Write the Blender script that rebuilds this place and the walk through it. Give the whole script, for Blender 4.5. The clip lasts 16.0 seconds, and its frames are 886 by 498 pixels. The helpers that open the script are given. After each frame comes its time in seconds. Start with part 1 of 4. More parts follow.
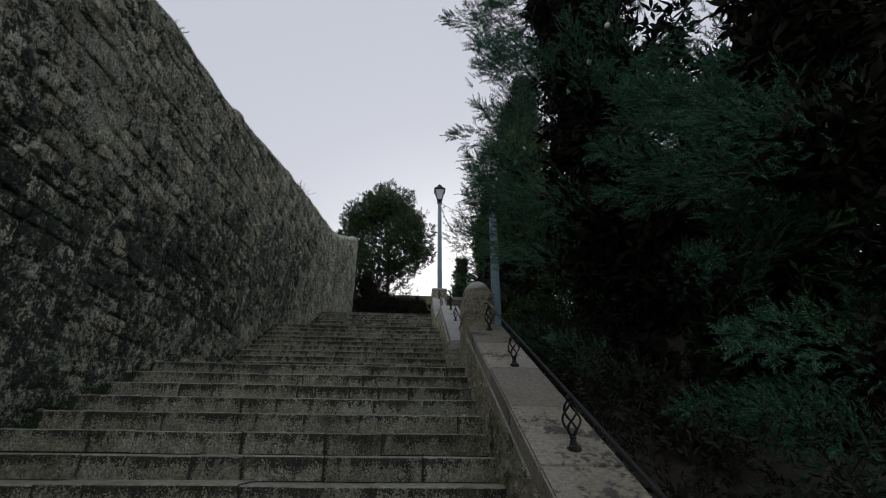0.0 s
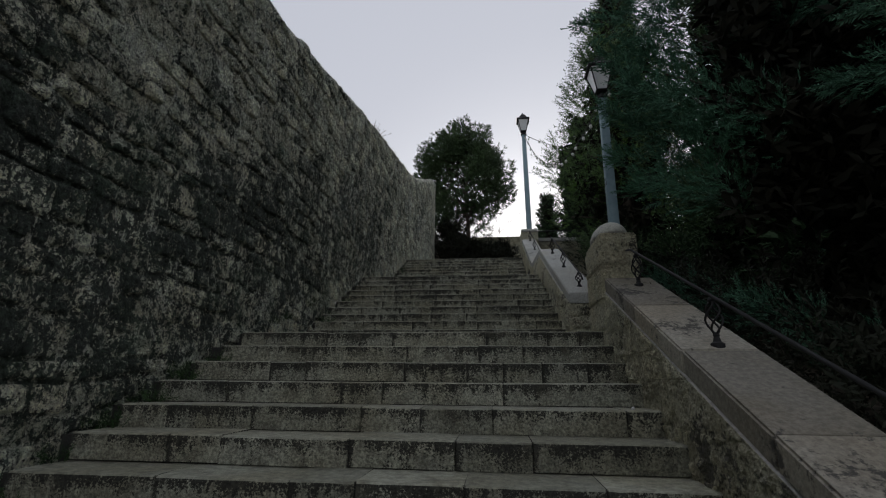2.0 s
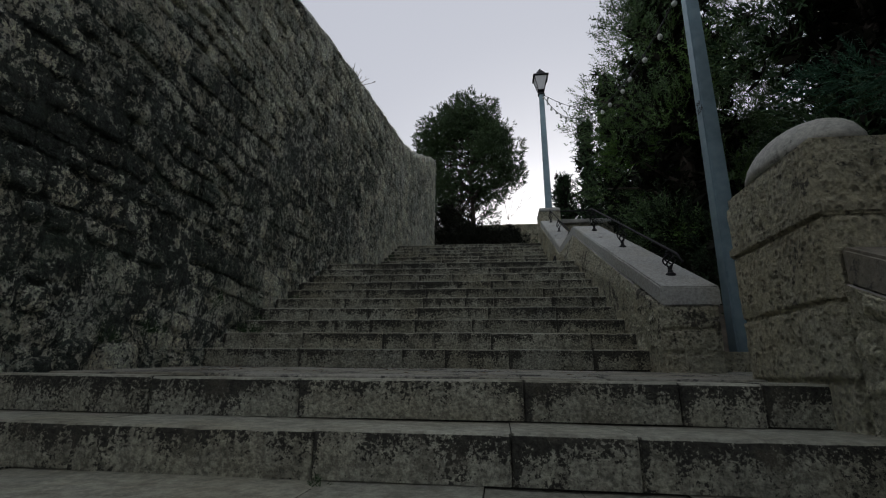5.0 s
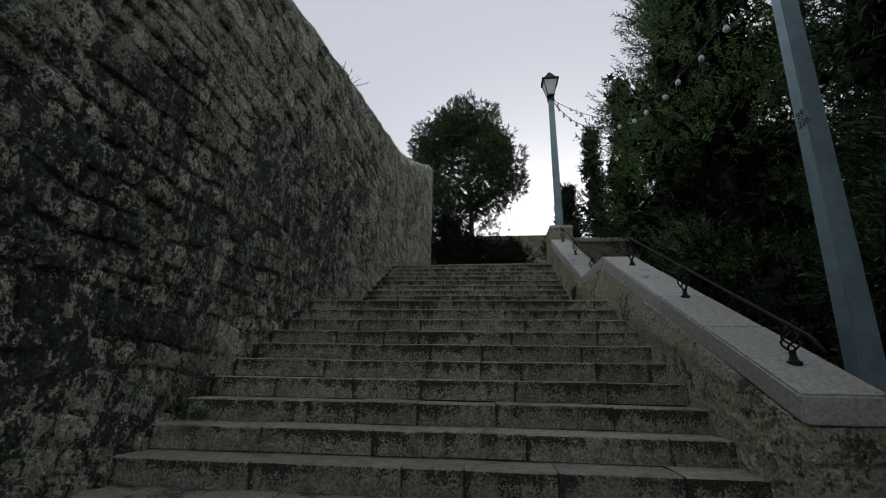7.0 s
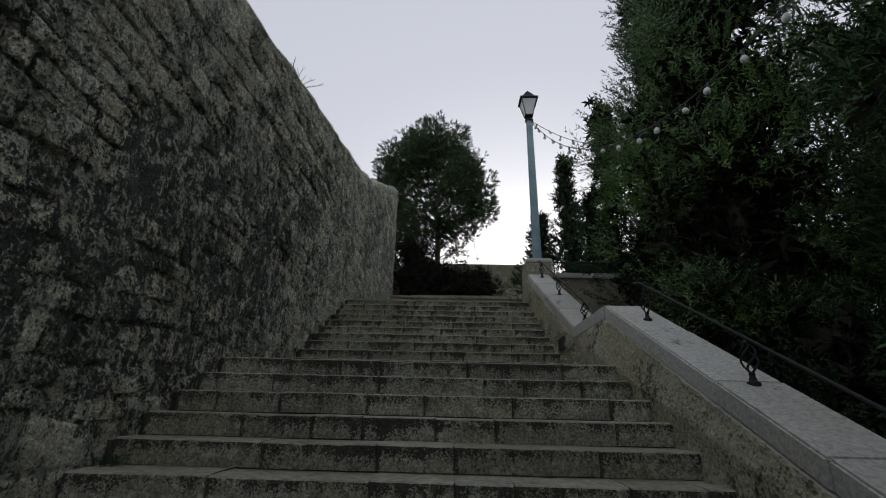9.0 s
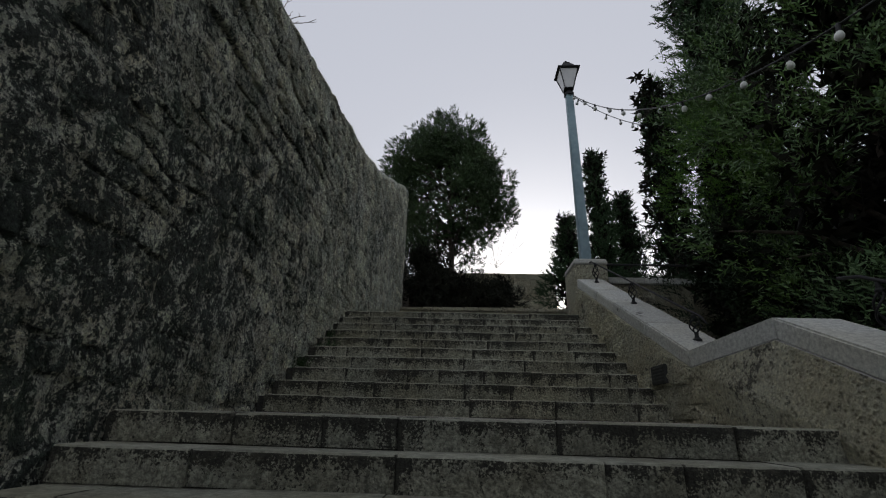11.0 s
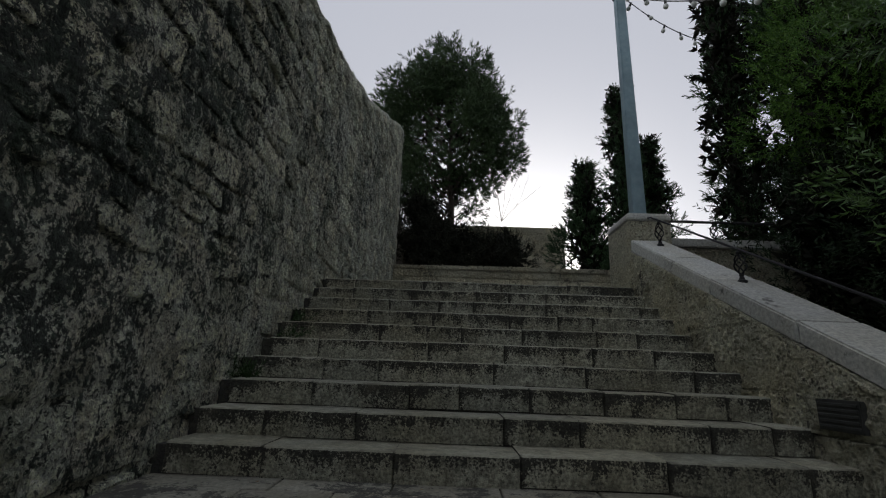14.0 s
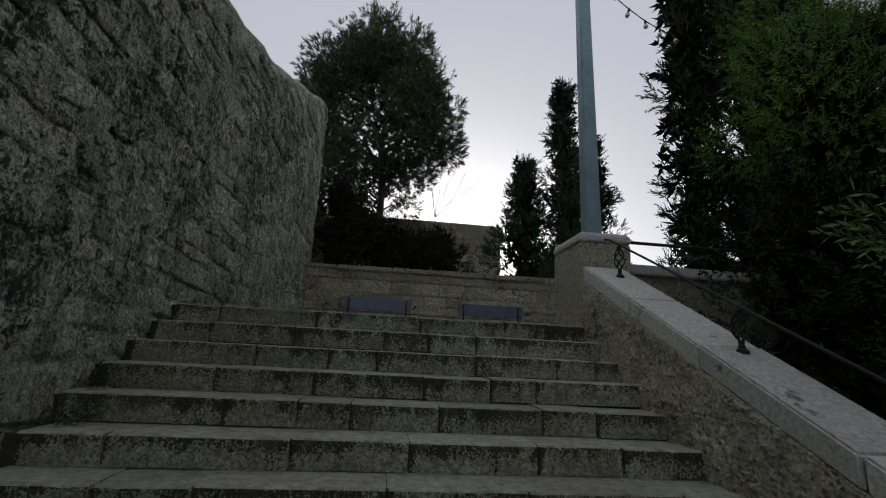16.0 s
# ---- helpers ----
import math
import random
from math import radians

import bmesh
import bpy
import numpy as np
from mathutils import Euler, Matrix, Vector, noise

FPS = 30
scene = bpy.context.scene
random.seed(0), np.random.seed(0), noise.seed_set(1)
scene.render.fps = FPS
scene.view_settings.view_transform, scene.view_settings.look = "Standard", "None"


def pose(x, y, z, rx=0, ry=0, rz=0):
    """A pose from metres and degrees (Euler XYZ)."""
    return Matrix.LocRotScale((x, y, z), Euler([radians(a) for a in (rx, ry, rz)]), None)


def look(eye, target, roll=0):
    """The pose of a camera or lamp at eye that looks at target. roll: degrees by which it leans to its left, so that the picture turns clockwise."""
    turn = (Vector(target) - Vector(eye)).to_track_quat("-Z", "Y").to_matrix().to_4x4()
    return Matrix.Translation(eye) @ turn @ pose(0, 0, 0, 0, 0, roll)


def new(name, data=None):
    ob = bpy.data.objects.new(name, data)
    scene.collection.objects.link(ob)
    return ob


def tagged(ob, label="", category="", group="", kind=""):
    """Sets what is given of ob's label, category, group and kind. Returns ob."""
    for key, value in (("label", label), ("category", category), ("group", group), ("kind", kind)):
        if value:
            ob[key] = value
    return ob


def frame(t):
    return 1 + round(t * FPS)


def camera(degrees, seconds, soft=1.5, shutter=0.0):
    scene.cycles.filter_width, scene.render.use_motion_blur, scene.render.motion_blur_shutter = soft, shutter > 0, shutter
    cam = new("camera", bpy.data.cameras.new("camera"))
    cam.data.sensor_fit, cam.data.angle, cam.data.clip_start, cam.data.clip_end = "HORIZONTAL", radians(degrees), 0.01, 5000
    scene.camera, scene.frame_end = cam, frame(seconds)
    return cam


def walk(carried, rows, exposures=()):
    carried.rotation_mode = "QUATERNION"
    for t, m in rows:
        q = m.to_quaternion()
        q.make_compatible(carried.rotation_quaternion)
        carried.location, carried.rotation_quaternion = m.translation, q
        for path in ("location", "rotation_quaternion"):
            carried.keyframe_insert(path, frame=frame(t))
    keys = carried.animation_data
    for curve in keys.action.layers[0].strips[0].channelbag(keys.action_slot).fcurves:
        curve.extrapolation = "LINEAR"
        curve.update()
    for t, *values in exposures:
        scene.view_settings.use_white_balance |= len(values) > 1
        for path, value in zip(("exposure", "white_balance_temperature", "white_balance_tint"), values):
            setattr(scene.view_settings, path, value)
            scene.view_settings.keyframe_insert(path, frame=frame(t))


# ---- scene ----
cam = camera(86.9, 16.0, 1.15)
METRES, EYE, TILT, LEAN, TURN = 12.64, 0.69, 0.0, -0.75, -3.15
ROWS = [
    (0.0, 0.0, 0.0, 0.0, 0.07, 23.49, 0.16),
    (0.5, -0.0104, 0.0198, 0.0083, 2.61, 23.42, 0.21),
    (1.0, -0.0204, 0.0393, 0.0169, 6.66, 21.21, 0.24),
    (1.5, -0.0276, 0.0627, 0.0293, 7.85, 18.33, 0.27),
    (2.0, -0.0423, 0.0859, 0.0376, 9.53, 16.23, 0.21),
    (2.5, -0.0461, 0.1158, 0.0438, 10.14, 14.92, 0.19),
    (3.0, -0.0475, 0.1572, 0.0499, 10.41, 15.01, 0.24),
    (3.5, -0.0519, 0.2013, 0.0529, 10.58, 15.9, 0.26),
    (4.0, -0.057, 0.2464, 0.0592, 10.25, 15.78, 0.17),
    (6.5, -0.0927, 0.3725, 0.1228, 9.71, 15.34, -0.19),
    (7.0, -0.0973, 0.3949, 0.1373, 9.05, 16.0, -0.29),
    (7.5, -0.0934, 0.419, 0.1506, 8.02, 17.0, -0.39),
    (8.0, -0.093, 0.4438, 0.1615, 6.37, 17.84, -0.49),
    (8.5, -0.0943, 0.4711, 0.1722, 4.56, 18.31, -0.64),
    (9.0, -0.1118, 0.4983, 0.1834, 4.42, 18.96, -0.58),
    (11.5, -0.1542, 0.6869, 0.2245, 5.36, 21.19, -0.86),
    (12.0, -0.1605, 0.7108, 0.2344, 5.55, 21.69, -0.91),
    (12.5, -0.1711, 0.7326, 0.2428, 5.71, 20.92, -0.98),
    (13.0, -0.1747, 0.7557, 0.2492, 5.87, 18.17, -1.07),
    (13.5, -0.1841, 0.7781, 0.2589, 5.97, 16.71, -1.09),
    (14.0, -0.1825, 0.7982, 0.2685, 3.94, 14.56, -1.3),
    (14.5, -0.1779, 0.8232, 0.2825, 0.56, 13.71, -1.57),
    (15.0, -0.176, 0.8481, 0.2952, -1.24, 13.21, -1.75),
    (15.5, -0.168, 0.8736, 0.3097, -3.06, 13.01, -1.93),
    (16.0, -0.1671, 0.8987, 0.3224, -4.27, 13.13, -2.05),
]
walk(cam, [(t, pose(0, 0, EYE, TILT, LEAN, TURN) @ pose(METRES * x, METRES * y, METRES * z, 90 + pitch, roll, yaw)) for t, x, y, z, yaw, pitch, roll in ROWS],
     [(0.0, 0.05), (3.0, -0.06), (6.5, 0.02), (8.0, 0.1), (9.0, 0.08), (11.5, -0.05), (13.0, -0.1), (16.0, -0.16)])

# ---- world and light ----
SKY_STRENGTH = 0.12
world = bpy.data.worlds.new("world")
scene.world = world
world.use_nodes = True
wn, wl = world.node_tree.nodes, world.node_tree.links
sky = wn.new("ShaderNodeTexSky")
sky.sky_type, sky.sun_disc = "NISHITA", False
sky.sun_elevation, sky.sun_rotation = radians(8), radians(8)
sky.air_density, sky.dust_density, sky.ozone_density = 1.0, 3.0, 1.0
soft_sky = wn.new("ShaderNodeHueSaturation")
soft_sky.inputs["Saturation"].default_value = 0.22
wl.new(sky.outputs[0], soft_sky.inputs["Color"])
cloud = wn.new("ShaderNodeMix")
cloud.data_type = "RGBA"
cloud.inputs[0].default_value = 0.64
cloud.inputs[7].default_value = (6.15, 6.4, 7.35, 1.0)
wl.new(soft_sky.outputs[0], cloud.inputs[6])
wl.new(cloud.outputs[2], wn["Background"].inputs[0])
wn["Background"].inputs[1].default_value = SKY_STRENGTH
sun_data = bpy.data.lights.new("sun", "SUN")
sun_data.energy, sun_data.angle, sun_data.color = 0.5, radians(20), (1.0, 0.95, 0.9)
sun = new("sun", sun_data)
sun.matrix_world = look((4, 20, 6), (0, 0, 0))


# ---- materials ----
def nodes_of(name, rough=0.8, metal=0.0):
    m = bpy.data.materials.new(name)
    m.use_nodes = True
    n, l = m.node_tree.nodes, m.node_tree.links
    b = n["Principled BSDF"]
    b.inputs["Roughness"].default_value, b.inputs["Metallic"].default_value = rough, metal
    return m, n, l, b


def noise_at(n, l, scale, detail=5.0, rough=0.6, stretch=(1, 1, 1), warp=0.0):
    """Noise over the place in the world, with its own stretch."""
    geo = n.new("ShaderNodeNewGeometry")
    mp = n.new("ShaderNodeMapping")
    mp.inputs["Scale"].default_value = stretch
    l.new(geo.outputs["Position"], mp.inputs["Vector"])
    t = n.new("ShaderNodeTexNoise")
    t.inputs["Scale"].default_value, t.inputs["Detail"].default_value = scale, detail
    t.inputs["Roughness"].default_value, t.inputs["Distortion"].default_value = rough, warp
    l.new(mp.outputs[0], t.inputs["Vector"])
    return t.outputs["Fac"]


def ramp(n, l, fac, lo, hi, a=0.0, b=1.0):
    r = n.new("ShaderNodeMapRange")
    r.interpolation_type = "SMOOTHSTEP"
    for k, v in zip(("From Min", "From Max", "To Min", "To Max"), (lo, hi, a, b)):
        r.inputs[k].default_value = v
    l.new(fac, r.inputs["Value"])
    return r.outputs[0]


def mixed(n, l, fac, a, b, mode="MIX"):
    m = n.new("ShaderNodeMix")
    m.data_type, m.blend_type = "RGBA", mode
    for sock, v in ((m.inputs[0], fac), (m.inputs[6], a), (m.inputs[7], b)):
        if isinstance(v, (int, float)):
            sock.default_value = v
        elif isinstance(v, tuple):
            sock.default_value = (*v, 1.0)
        else:
            l.new(v, sock)
    return m.outputs[2]


def bumped(n, l, b, heights, strength=0.5, dist=0.02):
    prev = None
    for h, d in heights:
        k = n.new("ShaderNodeBump")
        k.inputs["Strength"].default_value, k.inputs["Distance"].default_value = strength, d
        l.new(h, k.inputs["Height"])
        if prev:
            l.new(prev, k.inputs["Normal"])
        prev = k.outputs[0]
    l.new(prev, b.inputs["Normal"])


def stone(name, pale, warm, lichen, cover, drip=1.0, patch=3.0, green=0.0, pits=0.02, rough=0.9, lump=0.0):
    """Weathered limestone: two tones, grain, black lichen that covers a share of it, drips, pits."""
    m, n, l, b = nodes_of(name, rough)
    info = n.new("ShaderNodeObjectInfo")
    geo = n.new("ShaderNodeNewGeometry")
    tone = mixed(n, l, ramp(n, l, noise_at(n, l, 1.3, 3), 0.35, 0.65), pale, warm)
    each = n.new("ShaderNodeMath")
    each.operation = "ADD"
    l.new(info.outputs["Random"], each.inputs[0])
    l.new(geo.outputs["Random Per Island"], each.inputs[1])
    tone = mixed(n, l, 0.75, tone, mixed(n, l, ramp(n, l, each.outputs[0], 0.2, 1.6), (0.62, 0.6, 0.56), (1.25, 1.22, 1.16)), "MULTIPLY")
    grain = noise_at(n, l, 38, 6, 0.7)
    tone = mixed(n, l, 0.7, tone, mixed(n, l, ramp(n, l, grain, 0.3, 0.72), (0.55, 0.55, 0.55), (1.35, 1.35, 1.33)), "MULTIPLY")
    if lump:
        cells = n.new("ShaderNodeTexVoronoi")
        cells.inputs["Scale"].default_value = 24
        l.new(geo.outputs["Position"], cells.inputs["Vector"])
        pocks = n.new("ShaderNodeMath")
        pocks.operation = "MULTIPLY_ADD"
        pocks.inputs[1].default_value = 0.55
        l.new(noise_at(n, l, 6, 4), pocks.inputs[0])
        l.new(cells.outputs["Distance"], pocks.inputs[2])
        # pit shading painted into the tone, with their dirt; the bump alone barely shows
        dirt_pit_shade = ramp(n, l, pocks.outputs[0], 0.40, 0.66)
        tone = mixed(n, l, lump, tone, mixed(n, l, dirt_pit_shade, (0.38, 0.37, 0.34), (1.18, 1.18, 1.16)), "MULTIPLY")
    if green:
        moss = ramp(n, l, noise_at(n, l, 1.1, 4), 0.42, 0.66, 0, green)
        tone = mixed(n, l, moss, tone, (0.10, 0.13, 0.085))
    big = noise_at(n, l, patch, 6, 0.62, (1, 1, drip), 0.4)
    small = noise_at(n, l, patch * 4.5, 6, 0.7, (1, 1, min(1.0, drip * 1.6)), 0.3)
    speck = noise_at(n, l, patch * 19, 4, 0.7)
    total = big
    for fac, k in ((small, 0.8), (speck, 0.55)):
        add = n.new("ShaderNodeMath")
        add.operation = "MULTIPLY_ADD"
        add.inputs[1].default_value = k
        l.new(fac, add.inputs[0])
        l.new(total, add.inputs[2])
        total = add.outputs[0]
    edge = 1.175 + (0.5 - cover) * 0.5
    tone = mixed(n, l, ramp(n, l, total, edge - 0.05, edge + 0.06, 0, 0.92), tone, lichen)
    l.new(tone, b.inputs["Base Color"])
    heights = [(grain, pits * 0.6), (noise_at(n, l, 9, 5, 0.6), pits * 1.6)]
    bumped(n, l, b, heights + ([(dirt_pit_shade, 0.05)] if lump else []), 0.9)
    return m


def rubble(name, cover, each=1.0):
    """Old rubble face: each stone its own grey, fine black speckle that thickens into patches, dull green film."""
    m, n, l, b = nodes_of(name, 0.93)
    info = n.new("ShaderNodeObjectInfo")
    geo = n.new("ShaderNodeNewGeometry")
    pick = n.new("ShaderNodeMath")
    pick.operation = "ADD"
    l.new(info.outputs["Random"], pick.inputs[0])
    l.new(geo.outputs["Random Per Island"], pick.inputs[1])
    own = n.new("ShaderNodeMath")
    own.operation = "FRACT"
    l.new(pick.outputs[0], own.inputs[0])
    tone = mixed(n, l, ramp(n, l, noise_at(n, l, 3.3, 5), 0.35, 0.65), (0.68, 0.705, 0.60), (0.62, 0.60, 0.48))
    tone = mixed(n, l, each, tone, mixed(n, l, own.outputs[0], (0.62, 0.63, 0.60), (1.32, 1.31, 1.25)), "MULTIPLY")
    rust = ramp(n, l, noise_at(n, l, 3.1, 5, 0.7), 0.60, 0.74, 0, 0.5)
    tone = mixed(n, l, rust, tone, (0.27, 0.19, 0.11))
    fine = noise_at(n, l, 46, 5, 0.78)
    small = noise_at(n, l, 19, 6, 0.72, (1, 1, 0.8), 0.5)
    mid = noise_at(n, l, 7.5, 6, 0.66, (1, 1, 0.75), 0.5)
    big = noise_at(n, l, 1.1, 4, 0.6, (1, 1, 0.7))
    along = n.new("ShaderNodeSeparateXYZ")
    l.new(geo.outputs["Position"], along.inputs[0])
    climb = n.new("ShaderNodeMath")
    climb.operation = "MULTIPLY_ADD"
    climb.inputs[1].default_value = -0.387
    l.new(along.outputs["Y"], climb.inputs[0])
    l.new(along.outputs["Z"], climb.inputs[2])
    # lichen share changes with height above the stair and along the wall
    less_at_foot = ramp(n, l, climb.outputs[0], -1.05, -0.35, -1.0, 0.0)
    less_at_top = ramp(n, l, climb.outputs[0], 0.8, 2.4, 0.0, -1.0)
    near = ramp(n, l, along.outputs["Y"], 7.0, 10.0, 1.0, 0.0)
    thin = ramp(n, l, along.outputs["Y"], 11.5, 17.0, 0.0, -1.0)
    total = None
    for fac, k in ((big, 0.55), (mid, 0.95), (small, 1.2), (fine, 1.1), (own.outputs[0], -0.14 * each), (near, 0.06), (thin, 0.12), (less_at_foot, 0.12), (less_at_top, 0.16)):
        add = n.new("ShaderNodeMath")
        add.operation = "MULTIPLY_ADD"
        add.inputs[1].default_value = k
        l.new(fac, add.inputs[0])
        if total:
            l.new(total, add.inputs[2])
        else:
            add.inputs[2].default_value = 0.0
        total = add.outputs[0]
    edge = 1.90 - 0.07 * each + (0.5 - cover) * 0.6
    tone = mixed(n, l, ramp(n, l, total, edge - 0.035, edge + 0.03, 0, 0.95), tone, mixed(n, l, ramp(n, l, noise_at(n, l, 25, 6, 0.8), 0.45, 0.68), (0.010, 0.021, 0.016), (0.098, 0.134, 0.105)))
    pores = ramp(n, l, noise_at(n, l, 58, 3, 0.6), 0.59, 0.65, 0, 0.85)
    tone = mixed(n, l, pores, tone, (0.018, 0.022, 0.017))
    film = ramp(n, l, noise_at(n, l, 1.9, 6, 0.7), 0.48, 0.68, 0, 0.4)
    tone = mixed(n, l, film, tone, (0.060, 0.108, 0.062))
    tone = mixed(n, l, 0.75, tone, mixed(n, l, ramp(n, l, noise_at(n, l, 31, 6, 0.8), 0.36, 0.64), (0.40, 0.41, 0.41), (1.5, 1.52, 1.47)), "MULTIPLY")
    l.new(tone, b.inputs["Base Color"])
    bumped(n, l, b, ((fine, 0.04), (small, 0.09), (mid, 0.12)), 1.0)
    return m


def step_stone(name):
    """Bush-hammered step stone: clean worn treads, upright faces with black drip stains and coarse pecking."""
    m, n, l, b = nodes_of(name, 0.92)
    info = n.new("ShaderNodeObjectInfo")
    geo = n.new("ShaderNodeNewGeometry")
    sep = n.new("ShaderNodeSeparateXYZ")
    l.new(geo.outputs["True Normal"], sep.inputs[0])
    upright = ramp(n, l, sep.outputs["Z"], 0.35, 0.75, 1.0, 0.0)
    tone = mixed(n, l, ramp(n, l, noise_at(n, l, 1.1, 4), 0.35, 0.65), (0.335, 0.345, 0.285), (0.28, 0.275, 0.205))
    tone = mixed(n, l, 0.8, tone, mixed(n, l, info.outputs["Random"], (0.72, 0.72, 0.7), (1.16, 1.13, 1.08)), "MULTIPLY")
    peck = noise_at(n, l, 55, 5, 0.65)
    grain = noise_at(n, l, 17, 6, 0.7)
    tone = mixed(n, l, 0.8, tone, mixed(n, l, ramp(n, l, grain, 0.3, 0.7), (0.6, 0.6, 0.6), (1.3, 1.3, 1.28)), "MULTIPLY")
    drip = noise_at(n, l, 9, 7, 0.75, (1, 1, 0.4), 0.3)
    broad = noise_at(n, l, 1.6, 4, 0.6, (1, 1, 0.6))
    speck = noise_at(n, l, 75, 3, 0.7)
    k = n.new("ShaderNodeMath")
    k.operation = "MULTIPLY_ADD"
    k.inputs[1].default_value = 0.75
    l.new(broad, k.inputs[0])
    l.new(drip, k.inputs[2])
    k2 = n.new("ShaderNodeMath")
    k2.operation = "MULTIPLY_ADD"
    k2.inputs[1].default_value = 1.05
    l.new(speck, k2.inputs[0])
    l.new(k.outputs[0], k2.inputs[2])
    own = n.new("ShaderNodeTexCoord")
    oz = n.new("ShaderNodeSeparateXYZ")
    l.new(own.outputs["Object"], oz.inputs[0])
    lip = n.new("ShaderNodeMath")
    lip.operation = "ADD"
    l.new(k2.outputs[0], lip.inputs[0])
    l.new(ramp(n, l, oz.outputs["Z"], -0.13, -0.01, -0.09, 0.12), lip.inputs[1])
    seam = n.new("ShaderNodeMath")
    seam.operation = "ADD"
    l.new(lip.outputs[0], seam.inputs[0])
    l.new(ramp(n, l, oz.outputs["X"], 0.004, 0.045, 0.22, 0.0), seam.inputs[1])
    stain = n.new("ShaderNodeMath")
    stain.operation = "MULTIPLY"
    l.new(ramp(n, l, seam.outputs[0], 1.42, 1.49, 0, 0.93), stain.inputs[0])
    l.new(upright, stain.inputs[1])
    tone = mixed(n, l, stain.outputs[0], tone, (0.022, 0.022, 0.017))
    # pale flecks and the pecks' relief shading put into the tone, mostly on uprights
    peck_shading = mixed(n, l, ramp(n, l, peck, 0.36, 0.64), (0.5, 0.5, 0.49), (1.42, 1.41, 1.38))
    tone = mixed(n, l, ramp(n, l, upright, 0, 1, 0.25, 0.85), tone, peck_shading, "MULTIPLY")
    # here only dirt, in random patches on treads and risers alike
    dirt_pit_shade = ramp(n, l, noise_at(n, l, 4.5, 6, 0.7), 0.52, 0.70, 0, 0.7)
    tone = mixed(n, l, dirt_pit_shade, tone, (0.11, 0.104, 0.076))
    l.new(tone, b.inputs["Base Color"])
    rough = n.new("ShaderNodeMath")
    rough.operation = "MULTIPLY_ADD"
    l.new(peck, rough.inputs[0])
    l.new(ramp(n, l, upright, 0, 1, 0.25, 1.0), rough.inputs[1])
    rough.inputs[2].default_value = 0
    bumped(n, l, b, ((rough.outputs[0], 0.032), (grain, 0.016)), 0.9)
    return m


def plain(name, a, c, rough=0.6, metal=0.0, scale=20, bump=0.002):
    m, n, l, b = nodes_of(name, rough, metal)
    t = noise_at(n, l, scale, 5)
    u = noise_at(n, l, scale * 0.12, 4)
    tone = mixed(n, l, ramp(n, l, t, 0.3, 0.7), a, c)
    tone = mixed(n, l, 0.5, tone, mixed(n, l, ramp(n, l, u, 0.35, 0.65), (0.7, 0.7, 0.7), (1.2, 1.2, 1.2)), "MULTIPLY")
    l.new(tone, b.inputs["Base Color"])
    bumped(n, l, b, ((t, bump),), 0.6)
    return m


def leafy(name, a, c, rough=0.55, tip=None):
    m, n, l, b = nodes_of(name, rough)
    b.inputs["Specular IOR Level"].default_value = 0.18
    geo = n.new("ShaderNodeNewGeometry")
    tone = mixed(n, l, geo.outputs["Random Per Island"], a, c)
    tone = mixed(n, l, ramp(n, l, noise_at(n, l, 0.9, 3), 0.45, 0.7), tone, tip or c)
    l.new(tone, b.inputs["Base Color"])
    return m


M_WALL = rubble("rubble_limestone", 0.53)
M_MORTAR = rubble("lime_mortar", 0.58, 0.0)
M_STEP = step_stone("step_limestone")
M_JOINT = stone("dark_joint", (0.05, 0.05, 0.04), (0.04, 0.039, 0.03), (0.03, 0.03, 0.027), 0.5)
M_PAVE = stone("paving_limestone", (0.27, 0.27, 0.235), (0.24, 0.23, 0.18), (0.05, 0.05, 0.044), 0.34, 1.0, 2.5, 0.1, 0.008)
M_ASHLAR = stone("hammered_ashlar", (0.585, 0.58, 0.455), (0.535, 0.505, 0.365), (0.10, 0.095, 0.075), 0.2, 0.8, 2.2, 0.05, 0.10, lump=0.5)
M_COPING = stone("coping_limestone", (0.48, 0.50, 0.485), (0.45, 0.455, 0.41), (0.10, 0.10, 0.09), 0.10, 1.0, 0.8, 0.0, 0.005)
M_COPING_OLD = stone("old_coping_limestone", (0.31, 0.295, 0.255), (0.27, 0.245, 0.195), (0.05, 0.048, 0.042), 0.28, 1.0, 1.4, 0.08, 0.007)
M_LIME = plain("pale_lime_mortar", (0.30, 0.29, 0.26), (0.46, 0.45, 0.41), 0.9, 0.0, 30, 0.004)
M_VENT = plain("dull_grey_metal", (0.030, 0.032, 0.030), (0.055, 0.057, 0.052), 0.6)
M_PAPER = plain("white_paper", (0.7, 0.7, 0.7), (0.8, 0.8, 0.8), 0.8)
M_DRY = plain("dry_leaf", (0.12, 0.08, 0.04), (0.25, 0.19, 0.11), 0.8)
# near-black leaf: shade inside the crowns put into its colour
M_INNER_SHADE = leafy("inner_shade_leaf", (0.009, 0.011, 0.007), (0.022, 0.021, 0.013), 0.8)
M_IRON = plain("black_iron", (0.006, 0.006, 0.007), (0.014, 0.014, 0.014), 0.75)
M_POLE = plain("galvanised_steel", (0.20, 0.295, 0.325), (0.25, 0.345, 0.375), 0.5, 0.4, 14, 0.0006)
M_GLASS = plain("frosted_glass", (0.72, 0.73, 0.72), (0.8, 0.8, 0.78), 0.25, 0.0, 9, 0.0004)
M_BENCH = plain("blue_grey_paint", (0.085, 0.10, 0.145), (0.115, 0.135, 0.18), 0.5, 0.0, 25)
M_SOIL = plain("earth", (0.05, 0.042, 0.03), (0.10, 0.085, 0.06), 0.95, 0.0, 6, 0.03)
M_BARK = plain("bark", (0.05, 0.04, 0.03), (0.11, 0.09, 0.07), 0.9, 0.0, 22, 0.02)
